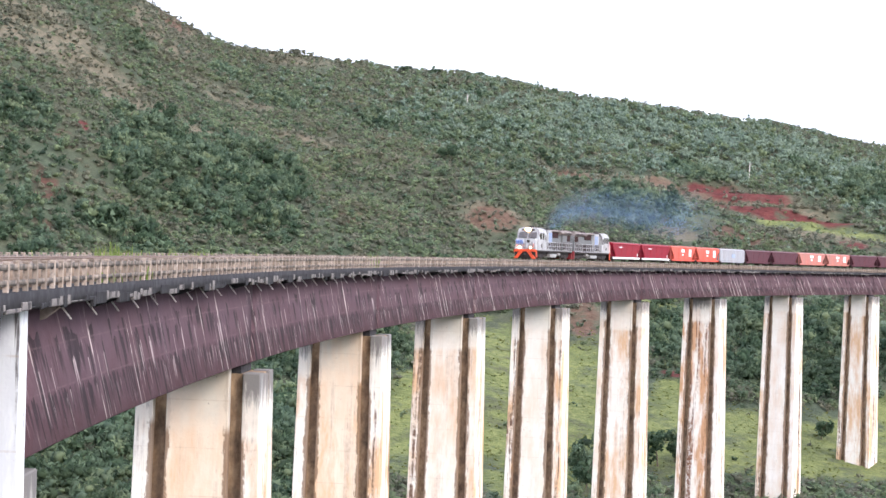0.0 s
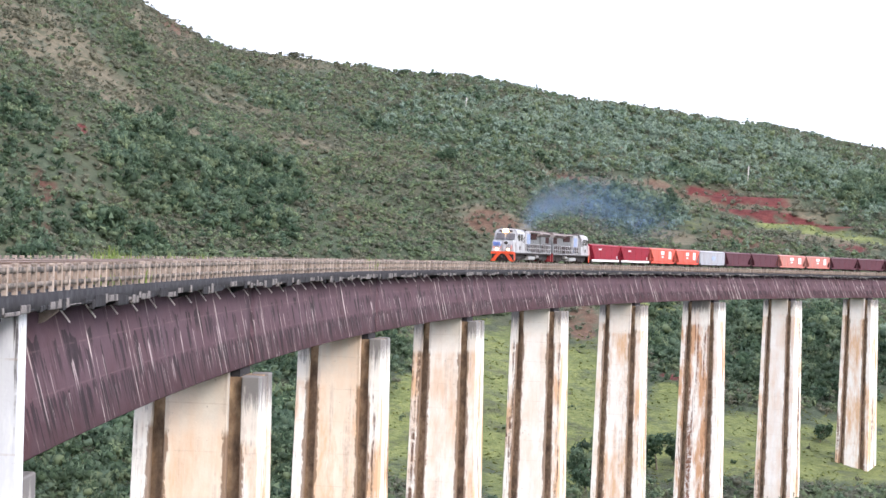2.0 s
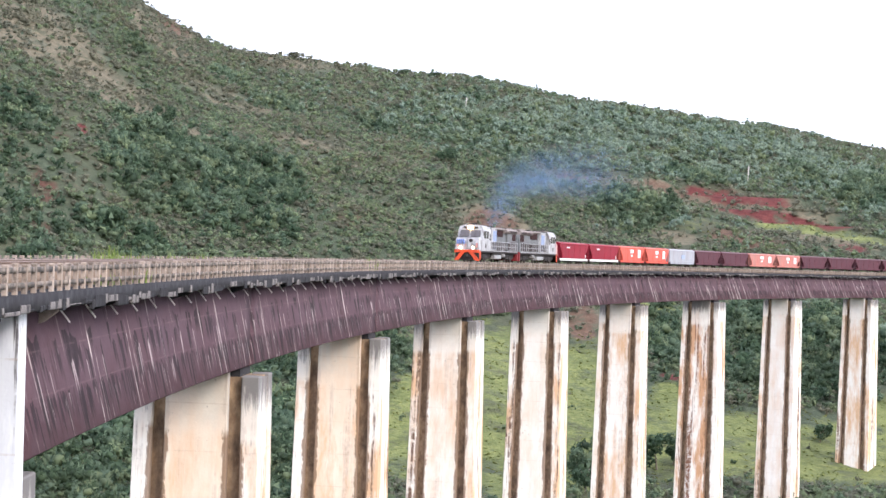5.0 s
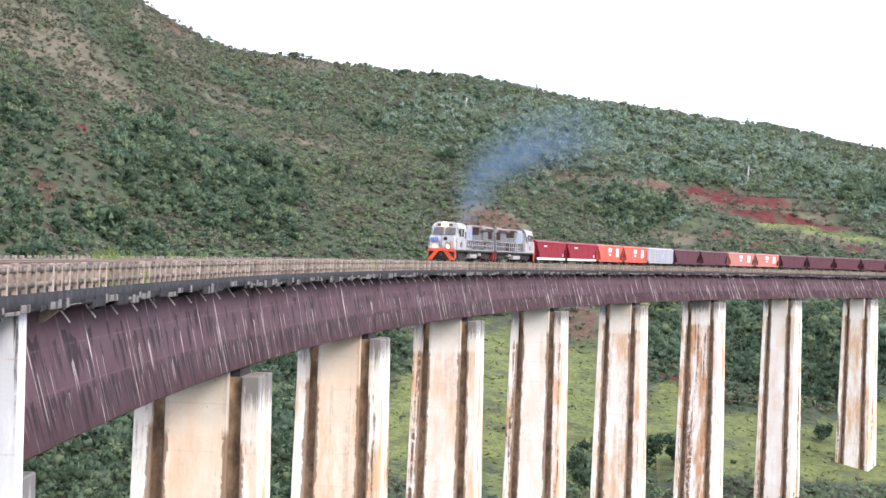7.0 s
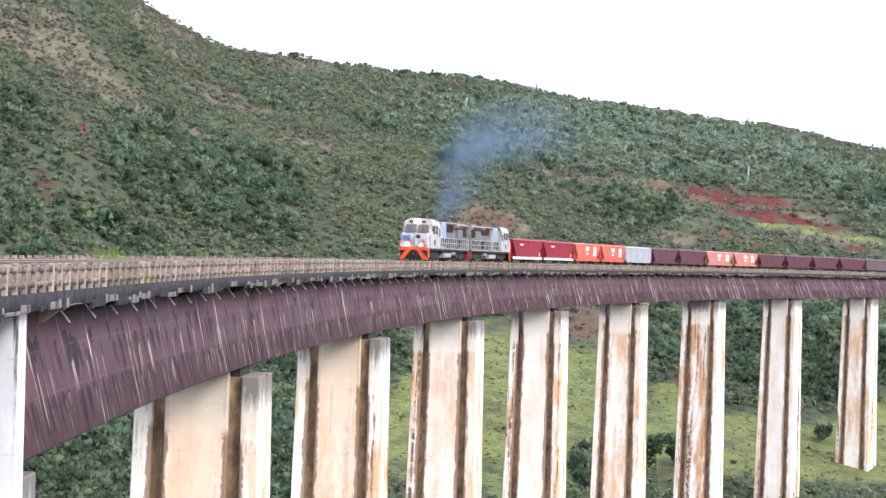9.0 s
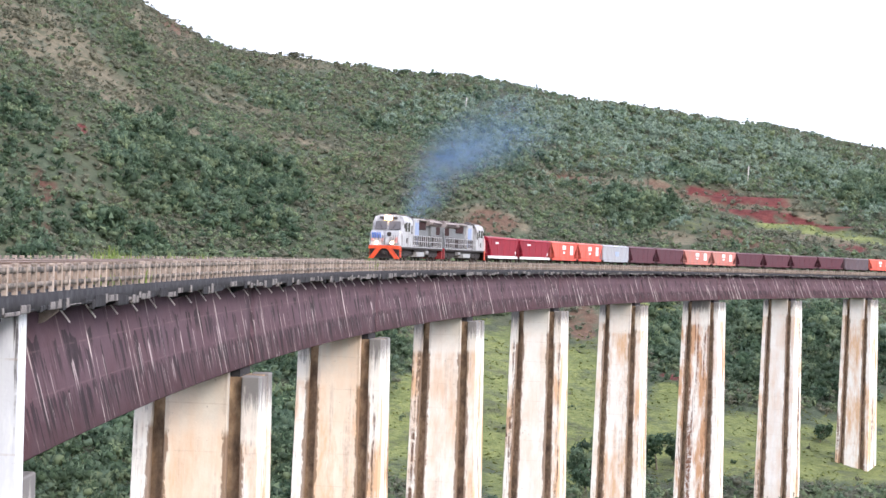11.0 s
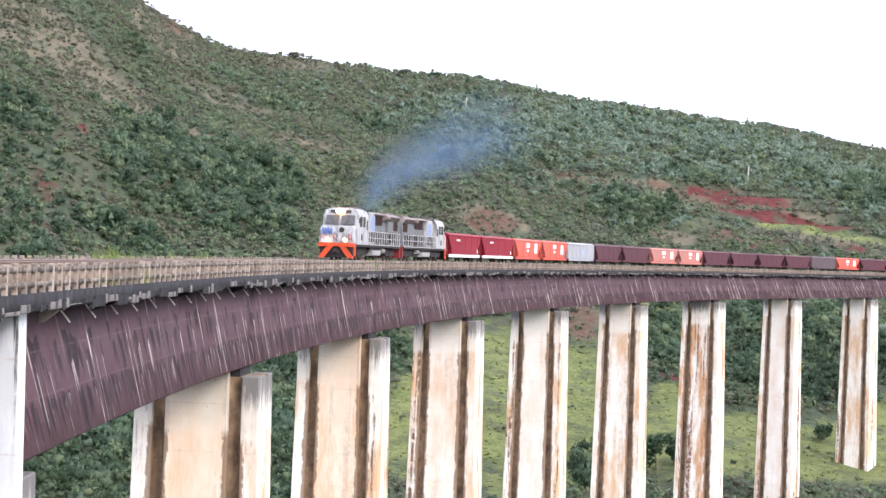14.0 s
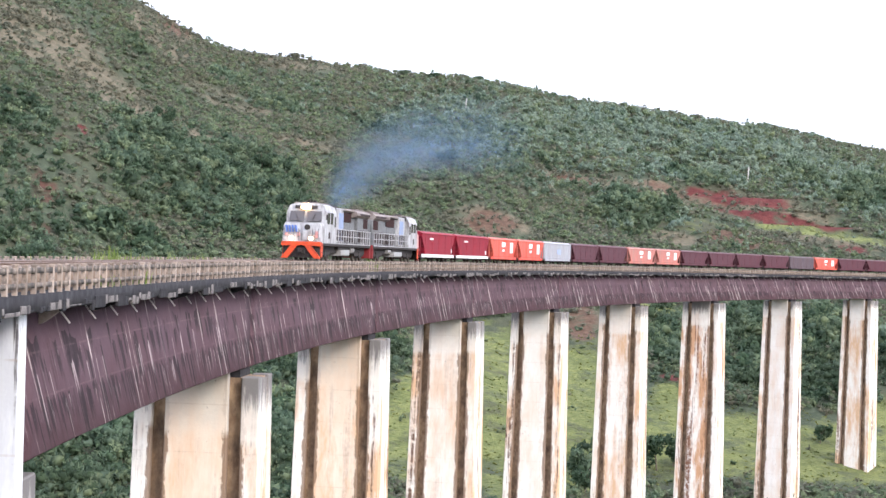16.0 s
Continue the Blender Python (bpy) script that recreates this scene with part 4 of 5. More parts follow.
SOOT = paint("sooty_wagon_paint", (0.08, 0.06, 0.075), (0.13, 0.1, 0.11), (0.09, 0.05, 0.05))
MOVERS = []


def bogie(parent, y, axles, spread):
    """A bogie: side frames, bolster, springs and wheelsets."""
    b = part("bogie", boxes((-1.05, -0.88, y - spread - 0.5, y + spread + 0.5, 0.42, 0.72), (0.88, 1.05, y - spread - 0.5, y + spread + 0.5, 0.42, 0.72),
                            (-0.9, 0.9, y - 0.25, y + 0.25, 0.5, 0.86), (-1.1, -0.85, y - 0.4, y + 0.4, 0.3, 0.8), (0.85, 1.1, y - 0.4, y + 0.4, 0.3, 0.8), bevel=0.03), DARK, parent)
    for k in range(axles):
        yy = y - spread + 2 * spread * k / (axles - 1)
        bm = rod(bmesh.new(), (-0.86, yy, 0.48), (-0.74, yy, 0.48), 0.48, 20)
        rod(bm, (0.74, yy, 0.48), (0.86, yy, 0.48), 0.48, 20)
        rod(bm, (-1.0, yy, 0.48), (1.0, yy, 0.48), 0.09, 10)
        part("wheelset", bm, WHEEL, b)


def coupler(parent, y0, y1):
    part("coupler", boxes((-0.12, 0.12, min(y0, y1), max(y0, y1), 0.62, 0.92), bevel=0.03), DARK, parent)


def locomotive(lit, label):
    """A wide-nosed six-axle-sized diesel; its cab end looks along -y."""
    L = thing("locomotive", label, "locomotive", "locomotives")
    part("underframe", boxes((-1.45, 1.45, -10.3, 10.4, 1.12, 1.42), bevel=0.04), DARK, L, "black underframe sill")
    part("sill_stripe", boxes((-1.462, -1.452, -9.9, 10.2, 1.33, 1.41), (1.452, 1.462, -9.9, 10.2, 1.33, 1.41)), WHITE, L)
    # nose and cab
    bm = bmesh.new()
    prism(bm, [(-1.42, 1.35), (1.42, 1.35), (1.42, 2.6), (1.28, 2.85), (-1.28, 2.85), (-1.42, 2.6)], -10.62, -7.4)
    for v in bm.verts:
        if v.co.y < -10 and v.co.z > 2.5:
            v.co.y += 0.28
    part("nose", bm, WHITE if lit else PINK_MARK, L)
    bm = bmesh.new()
    prism(bm, [(-1.48, 1.35), (1.48, 1.35), (1.48, 3.7), (1.3, 4.15), (0.85, 4.33), (-0.85, 4.33), (-1.3, 4.15), (-1.48, 3.7)], -9.3, -4.6)
    for v in bm.verts:
        if v.co.y < -9 and v.co.z > 3.0:
            v.co.y += 0.15 + 0.3 * (v.co.z - 3.0) / 1.3
        elif v.co.y < -9:
            v.co.y -= 0.15
    cab = part("cab", bm, WHITE, L)
    for sx in (-1, 1):
        bm = bmesh.new()
        x0, x1 = 0.12 * sx, 1.22 * sx
        q = [(x0, -9.36, 2.98), (x1, -9.28, 2.98), (x1 * 0.98, -9.0, 3.72), (x0, -9.02, 3.78)]
        a = [bm.verts.new((x, y - 0.03, z)) for x, y, z in q]
        b = [bm.verts.new((x, y + 0.25, z)) for x, y, z in q]
        bm.faces.new(a), bm.faces.new(b)
        for i in range(4):
            bm.faces.new((a[i], a[(i + 1) % 4], b[(i + 1) % 4], b[i]))
        bmesh.ops.recalc_face_normals(bm, faces=bm.faces[:])
        part("windshield", bm, GLASS, cab, "dark windshield pane")
        part("wiper", rod(bmesh.new(), (0.5 * sx, -9.42, 2.95), (0.75 * sx, -9.25, 3.55), 0.02, 5), DARK, cab)
        for y0, y1 in ((-8.3, -7.2), (-6.9, -5.9)):
            part("side_window", boxes((1.46 * sx - 0.03, 1.46 * sx + 0.035, y0, y1, 2.8, 3.66), bevel=0.01), GLASS, cab, "dark cab side window")
        part("cab_door", boxes((1.44 * sx - 0.03, 1.44 * sx + 0.06, -5.5, -4.85, 1.45, 3.5), bevel=0.01), WHITE, cab)
        part("door_window", boxes((1.5 * sx - 0.02, 1.5 * sx + 0.02, -5.4, -4.95, 2.6, 3.4), bevel=0.01), GLASS, cab, "dark cab door window")
        part("cab_vent", boxes((1.48 * sx - 0.02, 1.48 * sx + 0.025, -7.6, -7.1, 1.7, 2.2), bevel=0.01), GRILLE, cab, "dark cab side vent")
        part("mirror", boxes((1.5 * sx - 0.08, 1.5 * sx + 0.08, -8.72, -8.62, 3.1, 3.5), bevel=0.02), DARK, cab)
        part("number_board", boxes((0.55 * sx - 0.3, 0.55 * sx + 0.3, -9.06, -8.86, 3.92, 4.16), bevel=0.02), GLASS, cab)
        part("ditch_light", rod(bmesh.new(), (0.74 * sx, -10.74, 1.66), (0.74 * sx, -10.56, 1.66), 0.15, 14), DITCH_ON if lit else TANK, L, "lit ditch light" if lit else "")
    part("headlight_box", boxes((-0.36, 0.36, -9.16, -8.75, 3.9, 4.22), bevel=0.04), WHITE, cab)
    for sx in (-1, 1):
        part("headlight", rod(bmesh.new(), (0.16 * sx, -9.2, 4.06), (0.16 * sx, -9.1, 4.06), 0.22, 14), LAMP_ON if lit else TANK, cab, "lit yellow headlamp" if lit else "")
    part("cab_roof", boxes((-0.95, 0.95, -8.7, -4.6, 4.325, 4.4), bevel=0.05), ROOF, cab)
    bm = bmesh.new()
    for i, x in enumerate((-0.25, 0, 0.25)):
        rod(bm, (x, -6.4, 4.5), (x, -7.0 - 0.1 * i, 4.52), 0.04, 8, 0.11)
    box(bm, -0.35, 0.35, -6.5, -6.3, 4.39, 4.5)
    part("horn", bm, DARK, L)
    # nose door with its round window, faded marks
    part("nose_door", boxes((0.1, 0.82, -10.66, -10.55, 1.5, 2.24), bevel=0.015), WHITE, L)
    part("round_window", rod(bmesh.new(), (0.42, -10.67, 2.5), (0.42, -10.3, 2.5), 0.2, 18), DARK, L, "round dark nose window")
    for x0, lean in ((-1.24, 0.08), (-1.0, 0.08), (-0.76, 0.08), (-0.52, 0.08)):
        bm = bmesh.new()
        prism(bm, [(x0, 2.62), (x0 + 0.11, 2.62), (x0 + 0.11 + lean, 2.12), (x0 + lean, 2.12)], -10.64, -10.3)
        part("emblem_bar", bm, BLUE_MARK, L, "faded blue emblem bar")
    for x0, x1, z0, z1 in ((-1.25, -1.05, 1.85, 2.05), (-0.3, -0.12, 1.8, 2.1), (1.0, 1.25, 1.7, 2.2)):
        part("faded_emblem", boxes((x0, x1, -10.635, -10.5, z0, z1), bevel=0.01), PINK_MARK, L, "faded red emblem patch")
    for x in (-1.3, -0.55, -0.2, 0.05, 0.87, 1.05, 1.3):
        part("grab_iron", rod(bmesh.new(), (x, -10.7, 1.5), (x, -10.7, 2.4), 0.025, 6), TANK, L)
    # pilot with splayed plough ribs, steps
    bm = bmesh.new()
    prism(bm, [(-1.45, 1.42), (1.45, 1.42), (1.5, 1.1), (0.3, 1.1), (0, 1.16), (-0.3, 1.1), (-1.5, 1.1)], -10.72, -10.35)
    part("pilot", bm, NOSE_ORANGE if lit else DEEP_RED, L, "orange front pilot plate" if lit else "deep red pilot plate")
    # black backing added so the opening behind the blades looks shaded
    part("pilot_backing", boxes((-1.38, 1.38, -10.5, -10.34, 0.22, 1.2), bevel=0.02), DARK, L)
    for sx in (-1, 1):
        bm = bmesh.new()
        prism(bm, [(0.28 * sx, 1.12), (0.78 * sx, 1.12), (1.5 * sx, 0.18), (1.0 * sx, 0.18)], -10.7, -10.45)
        part("plough_blade", bm, NOSE_ORANGE if lit else DEEP_RED, L)
        for z in (0.35, 0.62, 0.9, 1.16):
            part("step", boxes((sx * 1.3 - 0.17, sx * 1.3 + 0.17, -10.3, -9.7, z, z + 0.04)), DARK, L)
        part("step_side", boxes((sx * 1.44 - 0.02, sx * 1.44 + 0.02, -10.34, -9.6, 0.3, 1.35)), NOSE_ORANGE, L)
    part("rear_pilot", boxes((-1.42, 1.42, 10.2, 10.55, 0.25, 1.4), bevel=0.05), DEEP_RED, L, "deep red rear end plate")
    # black block stands in for the shaded gap between the blades
    part("pilot_gap_shade", boxes((-0.32, 0.32, -10.66, -10.5, 0.5, 0.9), bevel=0.03), DARK, L)
    coupler(L, -10.7, -11.3)
    coupler(L, 10.5, 11.1)
    # hoods
    part("equipment_cabinet", boxes((-1.3, 1.3, -3.4, -0.6, 1.42, 4.05), bevel=0.08), WHITE, L, "dusty white equipment cabinet")
    # solid black block put in for the shade between cab and cabinet
    part("cab_gap_shade", boxes((-0.85, 0.85, -4.62, -3.38, 1.42, 3.9)), DARK, L, "black block standing in for the shaded gap behind the cab")
    part("roof_filter_box", boxes((-1.2, 1.2, -4.62, -3.42, 3.88, 4.3), bevel=0.04), DARK, L, "sooty black filter box behind the cab")
    part("engine_hood", boxes((-0.95, 0.95, -0.62, 5.0, 1.42, 4.0), bevel=0.08), TANK, L, "grey engine hood")
    part("cabinet_roof", boxes((-1.28, 1.28, -3.4, -0.62, 4.0, 4.16), bevel=0.05), WHITE, L)
    part("hood_roof", boxes((-1.22, 1.22, -0.6, 4.6, 3.99, 4.2), bevel=0.07), ROOF, L, "sooty brown hood roof")
    for sx in (-1, 1):
        for k in range(5):
            y = -0.4 + 1.06 * k
            part("hood_door", boxes((sx * 0.96 - 0.02, sx * 0.96 + 0.02, y, y + 0.98, 1.55, 3.1), bevel=0.008), TANK, L)
            part("hood_louvre", boxes((sx * 0.99 - 0.02, sx * 0.99 + 0.02, y + 0.1, y + 0.88, 1.56, 2.48), bevel=0.008), GRILLE, L)
        # flat panel; the shade of a recess is only in its colour
        part("air_intake", boxes((sx * 0.98 - 0.05, sx * 0.98 + 0.05, 0.5, 4.3, 3.15, 3.92), bevel=0.02), RECESS_RED, L, "flat panel painted dark red as a shaded air intake recess")
        for k in range(4):
            y = -3.33 + 0.67 * k
            part("cabinet_door", boxes((sx * 1.3 - 0.02, sx * 1.3 + 0.02, y, y + 0.62, 1.6, 3.8), bevel=0.008), BLUE_PANEL if k > 0 else WHITE, L, "pale blue cabinet door" if k > 0 else "")
            part("door_vent", boxes((sx * 1.325 - 0.01, sx * 1.325 + 0.01, y + 0.06, y + 0.56, 1.62, 2.45)), GRILLE, L, "dark louvred vent")
    part("exhaust_stack", boxes((-0.3, 0.3, 1.2, 2.0, 4.12, 4.45), bevel=0.04), DARK, L, "sooty exhaust stack")
    part("radiator_hood", boxes((-1.22, 1.22, 5.0, 9.98, 1.42, 3.62), bevel=0.06), TANK, L, "grey radiator hood")
    bm = bmesh.new()
    prism(bm, [(-1.2, 3.6), (-1.44, 3.78), (-1.44, 4.0), (-1.15, 4.22), (1.15, 4.22), (1.44, 4.0), (1.44, 3.78), (1.2, 3.6)], 4.6, 9.9)
    part("radiator_wing", bm, WING, L, "overhanging soot-stained pale radiator housing")
    for sx in (-1, 1):
        part("radiator_grille", boxes((sx * 1.44 - 0.02, sx * 1.44 + 0.02, 5.0, 9.6, 3.8, 3.97)), GRILLE, L)
        part("rear_grille", boxes((sx * 1.22 - 0.03, sx * 1.22 + 0.03, 5.4, 9.4, 1.6, 2.6), bevel=0.01), GRILLE, L, "dark louvred rear grille")
        # shade under the roof painted on a flat panel
        part("bay_recess", boxes((sx * 1.22 - 0.02, sx * 1.22 + 0.02, 7.6, 9.7, 2.75, 3.58), bevel=0.01), RECESS_RED, L, "flat panel painted dark red as a shaded recess under the roof")
    part("fan_cover", boxes((-0.9, 0.9, 5.6, 9.2, 4.27, 4.36), bevel=0.03), ROOF, L)
    part("hood_end", boxes((-0.98, 0.98, 9.98, 10.1, 1.45, 3.5), bevel=0.02), TANK, L, "grey hood end")
    # walkway railings
    for sx in (-1, 1):
        for z in (1.95, 2.5):
            part("handrail", rod(bmesh.new(), (1.42 * sx, -4.4, z), (1.42 * sx, 10.2, z), 0.036, 6), WHITE, L)
        for k in range(14):
            y = -4.3 + 14.4 * k / 13
            part("stanchion", rod(bmesh.new(), (1.42 * sx, y, 1.4), (1.42 * sx, y, 2.52), 0.042, 6), WHITE, L)
    # tank, reservoirs, running gear
    bm = bmesh.new()
    prism(bm, [(-1.38, 0.9), (1.38, 0.9), (1.4, 0.52), (1.3, 0.42), (-1.3, 0.42), (-1.4, 0.52)], -1.9, 2.0)
    part("fuel_tank", bm, PALE_TANK, L, "pale grey fuel tank")
    # added black block: darkens the underside like shade and closes the view through
    part("underside_filler", boxes((-1.02, 1.02, -9.5, 9.7, 0.62, 1.121)), DARK, L, "black filler block standing in for shade under the sill")
    part("tank_hanger", boxes((-1.3, 1.3, -2.6, 2.6, 0.91, 1.13)), DARK, L)
    for sx in (-1, 1):
        part("air_reservoir", rod(bmesh.new(), (1.15 * sx, 3.0, 0.9), (1.15 * sx, 4.6, 0.9), 0.2, 12), PALE_TANK, L)
    bogie(L, -6.6, 3, 1.75)
    bogie(L, 7.0, 3, 1.75)
    # the long radiator end
    for ob in L.children_recursive:
        for v in ob.data.vertices:
            if v.co.y > 4.7:
                v.co.y += 1.4
    return L


def wagon(length, coat, label, sill=None, marks=None, closed=False):
    """A covered hopper: full-length top, ends cut away under the slope sheets."""
    W = thing("hopper_wagon", label, "wagon", "wagons of the train")
    h = length / 2 - 0.42
    body = bmesh.new()
    out = [(-h, 3.2), (h, 3.2), (h - 0.1, 2.85), (h - 1.5, 1.75), (h - 1.8, 1.1), (-h + 1.8, 1.1), (-h + 1.5, 1.75), (-h + 0.1, 2.85)]
    if closed:
        out = [(-h, 3.2), (h, 3.2), (h, 1.1), (-h, 1.1)]
    a = [body.verts.new((-1.5, y, z)) for y, z in out]
    b = [body.verts.new((1.5, y, z)) for y, z in out]
    body.faces.new(a), body.faces.new(b)
    for i in range(len(a)):
        body.faces.new((a[i], a[(i + 1) % len(a)], b[(i + 1) % len(a)], b[i]))
    bmesh.ops.recalc_face_normals(body, faces=body.faces[:])
    bmesh.ops.bevel(body, geom=body.edges[:], offset=0.05, segments=1, affect="EDGES")
    part("body", body, coat, W)
    bm = bmesh.new()
    prism(bm, [(-1.5, 3.19), (-1.1, 3.38), (1.1, 3.38), (1.5, 3.19)], -h + 0.03, h - 0.03)
    part("roof", bm, coat, W)
    part("roof_walk", boxes((-0.3, 0.3, -h, h, 3.42, 3.47)), ROOF, W)
    for k in range(4):
        y = -h * 0.75 + h * 0.5 * k
        part("hatch", boxes((-0.85, -0.35, y - 0.5, y + 0.5, 3.36, 3.46), bevel=0.03), coat, W)
    for sx in (-1, 1):
        n = 5
        for k in range(n):
            y = (-h + 1.9) + (2 * h - 3.8) * k / (n - 1)
            part("side_post", boxes((sx * 1.5 - 0.015, sx * 1.5 + 0.015, y - 0.04, y + 0.04, 1.12, 3.15)), coat, W)
        part("top_chord", boxes((sx * 1.52 - 0.04, sx * 1.52 + 0.04, -h, h, 3.08, 3.2), bevel=0.01), coat, W)
        part("side_sill", boxes((sx * 1.47 - 0.06, sx * 1.47 + 0.06, -h + 0.5, h - 0.5, 0.78, 1.1), bevel=0.015), sill or coat, W, "white bottom sill stripe" if sill else "")
        for e in (-1, 1):
            part("end_post", boxes((sx * 1.35 - 0.05, sx * 1.35 + 0.05, e * h - 0.06, e * h + 0.06, 0.95, 2.7)), coat, W)
            for j in range(4):
                part("ladder_rung", boxes((sx * 1.53 - 0.02, sx * 1.53 + 0.02, e * (h - 0.35) - 0.2, e * (h - 0.35) + 0.2, 1.5 + 0.4 * j, 1.54 + 0.4 * j)), coat, W)
        for y0, y1, z0, z1 in (marks or ()):
            part("marking", boxes((sx * 1.54 - 0.01, sx * 1.54 + 0.012, y0 * h, y1 * h, z0, z1)), PALE_BLUE if coat is GREY else MARK, W, "plain pale painted marking")
    part("centre_sill", boxes((-0.3, 0.3, -h - 0.1, h + 0.1, 0.62, 0.98)), DARK, W)
    for e in (-1, 1):
        part("end_platform", boxes((-1.4, 1.4, e * (h - 0.5) - 0.5, e * (h - 0.5) + 0.5, 0.9, 1.0)), DARK, W)
        coupler(W, e * (h + 0.05), e * (h + 0.42))
        bogie(W, e * (h - 2.0), 2, 0.85)
    for k in (-1, 0, 1):
        bm = bmesh.new()
        prism(bm, [(-1.2, 1.12), (1.2, 1.12), (0.45, 0.4), (-0.45, 0.4)], k * h * 0.34 - h * 0.13, k * h * 0.34 + h * 0.13)
        part("discharge_chute", bm, DARK, W)
    # the body hangs low between the bogies
    for ob in W.children:
        if not ob.name.startswith(("bogie", "coupler", "discharge")):
            for v in ob.data.vertices:
                v.co.z -= 0.28
    return W


# marks: from and to along half the length, bottom and top
PAIR = [(-0.2, 0.06, 2.3, 2.9), (0.42, 0.64, 1.6, 2.9), (-0.15, 0.0, 1.75, 2.05)]
LOGO = [(-0.1, 0.18, 1.7, 2.4)]
FEW = [(-0.55, -0.35, 2.55, 2.75), (0.75, 0.8, 1.3, 1.7)]
TRAIN = [(47.3, MAROON, "glossy maroon hopper wagon with a white bottom stripe", FEW), (65.8, MAROON, "glossy maroon hopper wagon with a white bottom stripe", FEW),
         (85.0, ORANGE, "orange hopper wagon with white painted blocks", PAIR), (101.3, ORANGE, "orange hopper wagon with white painted blocks", PAIR),
         (117.0, GREY, "grey closed-sided wagon with a flat body and blue mark", LOGO), (133.8, BROWN, "dark oxide-brown dusty hopper wagon", None),
         (151.0, BROWN, "dark oxide-brown dusty hopper wagon", None), (169.2, FADED, "faded salmon-orange hopper wagon with white marks", PAIR),
         (187.2, FADED, "faded salmon-orange hopper wagon with white marks", PAIR), (203.5, BROWN, "dark oxide-brown dusty hopper wagon", None),
         (221.5, BROWN, "dark oxide-brown dusty hopper wagon", None), (239.5, BROWN, "dark oxide-brown dusty hopper wagon", None),
         (257.4, BROWN, "dark oxide-brown dusty hopper wagon", None), (275.0, SOOT, "sooty grey-brown closed-sided wagon", None),
         (291.5, ORANGE, "bright orange hopper wagon with white painted blocks", PAIR), (307.3, BROWN, "dark oxide-brown dusty hopper wagon", None),
         (326.0, BROWN, "dark oxide-brown dusty hopper wagon", None), (344.0, BROWN, "dark oxide-brown dusty hopper wagon", None), (362.0, None, "", None)]


def build_train():
    MOVERS.append((locomotive(True, "white and orange diesel locomotive with lit headlamps, leading"), 11.2, False))
    MOVERS.append((locomotive(False, "white and pale blue diesel locomotive coupled behind, cab rearward"), 36.2, True))
    for (a, coat, label, marks), nxt in zip(TRAIN, TRAIN[1:]):
        w = wagon(nxt[0] - a, coat, label, MARK if coat is MAROON else None, marks, coat in (GREY, SOOT))
        MOVERS.append((w, (a + nxt[0]) / 2, False))


# ---- exhaust smoke: soft puffs along a plume that leans back from the stack ----
def smoke_material(name, density):
    m, nt, b, co = base_material(name, 1.0)
    obj = co.outputs["Object"]
    ln = nt.nodes.new("ShaderNodeVectorMath")
    ln.operation = "LENGTH"
    nt.links.new(obj, ln.inputs[0])
    fall = nt.nodes.new("ShaderNodeMapRange")
    fall.interpolation_type = "SMOOTHERSTEP"
    fall.inputs[1].default_value, fall.inputs[2].default_value = 1.0, 0.0
    fall.inputs[3].default_value, fall.inputs[4].default_value = 0.0, 1.0
    nt.links.new(ln.outputs["Value"], fall.inputs[0])
    wisps = noise_of(nt, obj, 1.6, 4, 0.6, 0.3, 0.75)
    alpha = maths(nt, "MULTIPLY", maths(nt, "MULTIPLY", fall.outputs[0], wisps), density)
    b.inputs["Base Color"].default_value = (0.125, 0.2, 0.34, 1)
    b.inputs["Specular IOR Level"].default_value = 0.0
    nt.links.new(alpha, b.inputs["Alpha"])
    return m


# the plume's middle line at some times: metres back along the line from the stack, metres up over it
PLUME = [(0.0, [(2, 0.3), (12, 3.2), (32, 4.6), (62, 5.0), (90, 4.0)]), (1.5, [(0, 0.2), (9, 3.6), (24, 5.2), (52, 5.6), (84, 4.6)]),
         (3.5, [(0, 0.2), (8, 3.5), (20, 6.0), (38, 7.8), (66, 7.0)]), (7.0, [(0, 0.2), (5, 4.2), (16, 8.5), (36, 12.2), (62, 15.6)]),
         (9.0, [(0, 0.2), (8, 3.6), (14, 8.6), (28, 12.0), (58, 15.4)]), (12.5, [(0, 0.2), (7, 2.6), (21, 6.0), (36, 9.4), (54, 15.4)]),
         (14.5, [(0, 0.2), (8, 3.2), (24, 6.3), (46, 9.2), (68, 12.4)]), (16.0, [(0, 0.2), (8, 2.8), (22, 6.0), (44, 8.6), (76, 12.6)])]
PUFFS = []


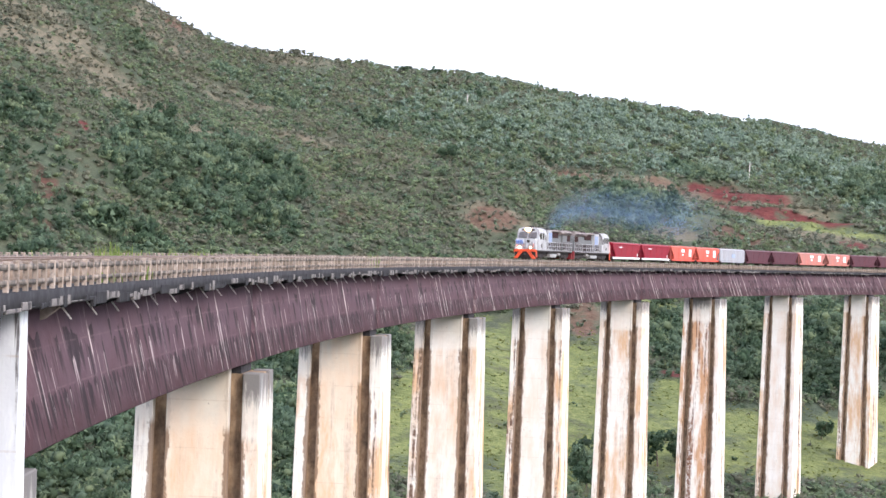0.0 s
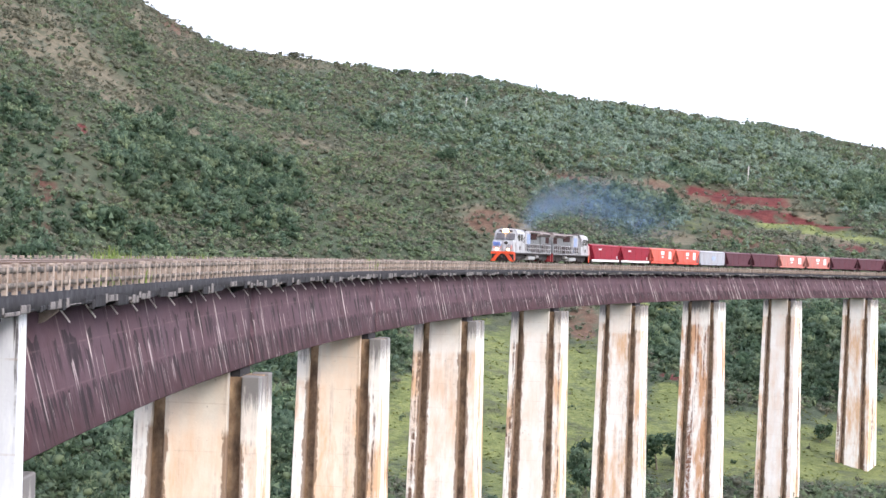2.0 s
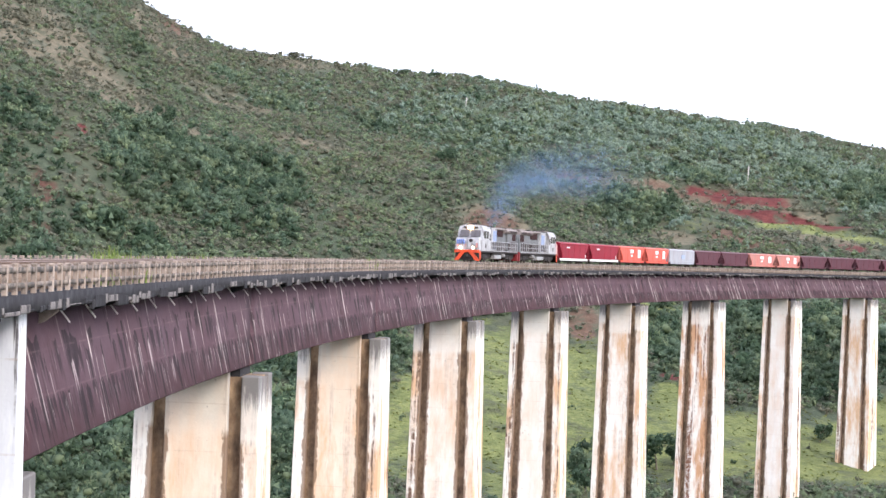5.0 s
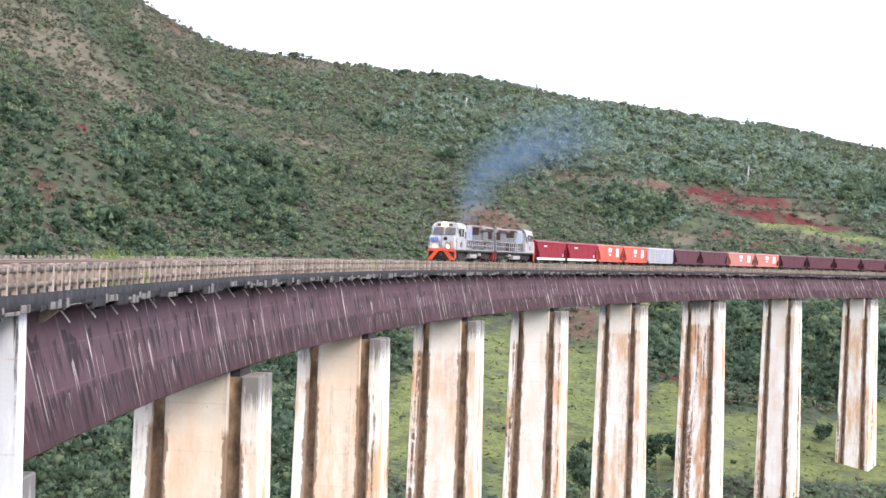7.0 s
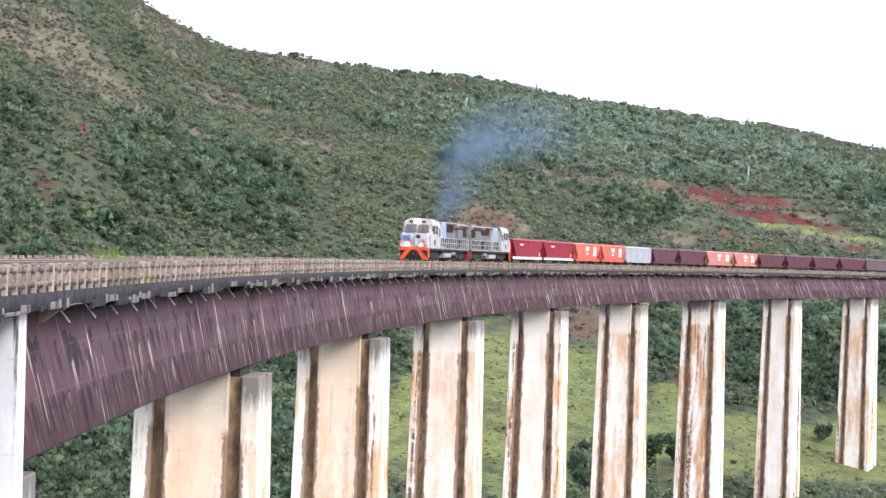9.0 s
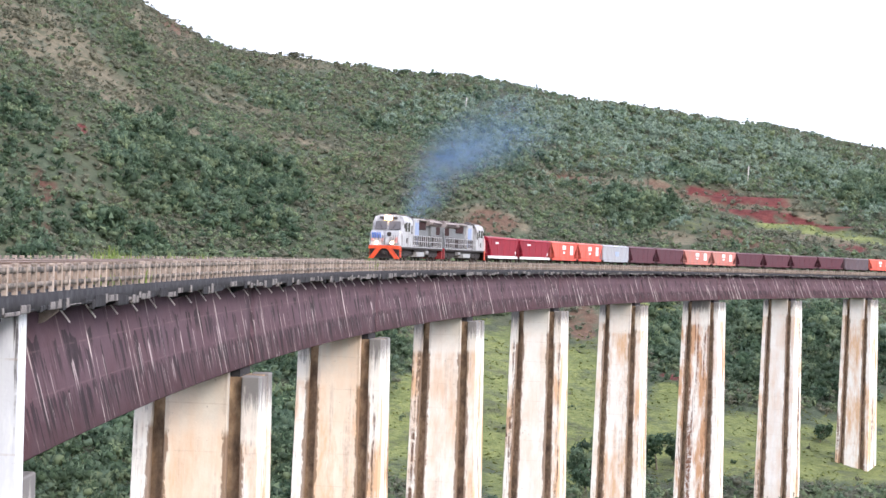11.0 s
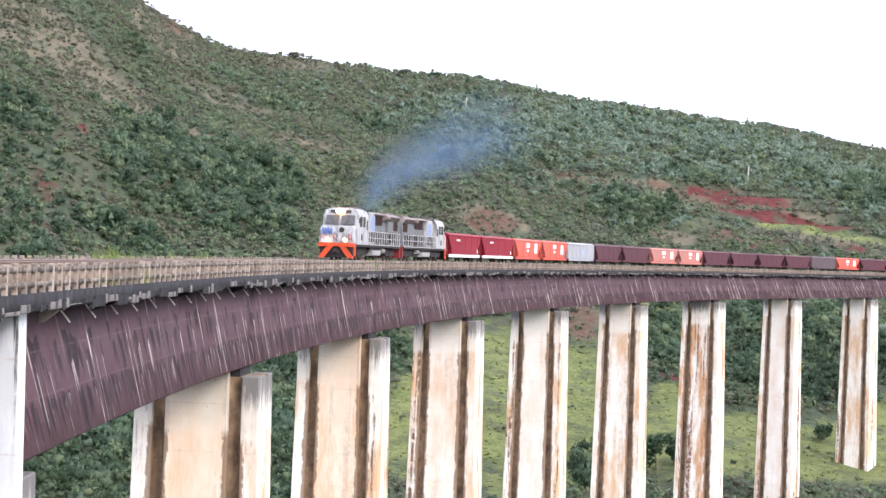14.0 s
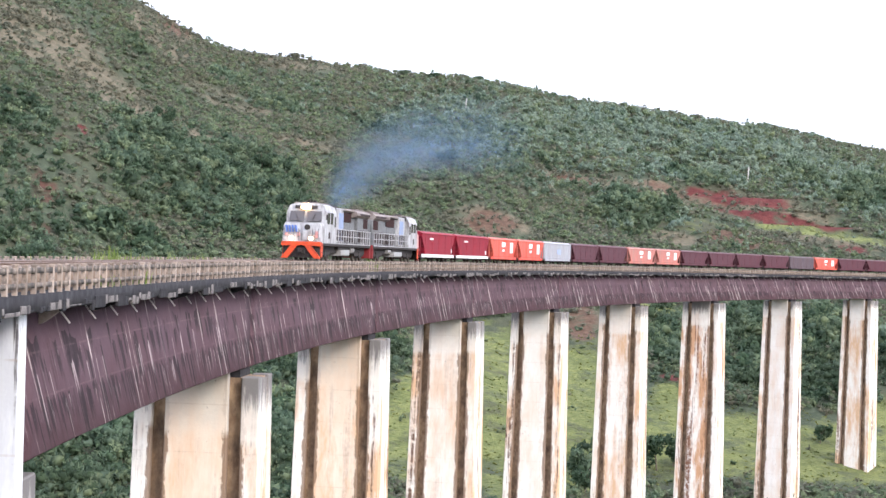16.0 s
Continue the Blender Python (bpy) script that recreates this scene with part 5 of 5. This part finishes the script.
def build_smoke():
    rs = np.random.RandomState(5)
    # a soft bent sheet of smoke, one metre in radius
    vs, fs = [], []
    ca, sa = math.cos(radians(10)), math.sin(radians(10))
    for i in range(5):
        for j in range(16):
            r, t = 0.002 + i / 4, math.tau * j / 16
            u, w, bend = r * math.cos(t), r * math.sin(t), 0.22 * r * r * math.sin(2 * t) - 0.12 * r * r
            vs.append((u * ca - bend * sa, u * sa + bend * ca, w))
    for i in range(4):
        for j in range(16):
            fs.append((i * 16 + j, i * 16 + (j + 1) % 16, (i + 1) * 16 + (j + 1) % 16, (i + 1) * 16 + j))
    mats = [smoke_material("exhaust_smoke_dense", 0.42), smoke_material("exhaust_smoke_thin", 0.37)]
    meshes = [mesh_from("smoke_puff", vs, fs, m, True) for m in mats]
    for i in range(9):
        u = (i + 0.4) / 9
        ob = new("smoke_puff", meshes[0 if u < 0.45 else 1])
        size = 1.5 + 6.8 * u ** 0.85
        ob.scale = (size * 1.15, size * 1.15, size * rs.uniform(0.7, 0.9))
        tagged(ob, "drifting blue-grey puff of diesel exhaust smoke", "smoke", "exhaust plume")
        PUFFS.append((ob, u, rs.uniform(-0.5, 0.5), rs.uniform(-0.5, 0.5), rs.uniform(-20, 20)))


def plume_at(t, u):
    """Back and up from the stack at t, at the share u of the plume."""
    ts = [row[0] for row in PLUME]
    out = []
    for c in (0, 1):
        vals = [float(np.interp(u * 4, range(5), [p[c] for p in row[1]])) for row in PLUME]
        out.append(float(np.interp(t, ts, vals)))
    return out


build_train()
build_smoke()


def motions():
    for ob, back, turned in MOVERS:
        rows = []
        for i in range(17):
            m = frame_at(front_at(i) + back)
            rows.append((float(i), m @ pose(0, 0, 0, 0, 0, 180) if turned else m))
        walk(ob, rows)
    for ob, u, dx, dz, turn in PUFFS:
        rows = []
        for t in (0, 0.75, 1.5, 2.5, 3.5, 4.5, 5.5, 7, 8, 9, 10, 11, 12.5, 13.5, 14.5, 15.25, 16):
            back, up = plume_at(t, u)
            p = on_line(front_at(t) + 12.8 + back, dx * 2.5 * u, 4.4 + up + dz * 1.6 * u + 0.5 * u * math.sin(t * 0.9 + 9 * u))
            rows.append((float(t), pose(p.x, p.y, p.z, 0, 0, turn + t)))
        walk(ob, rows)


motions()
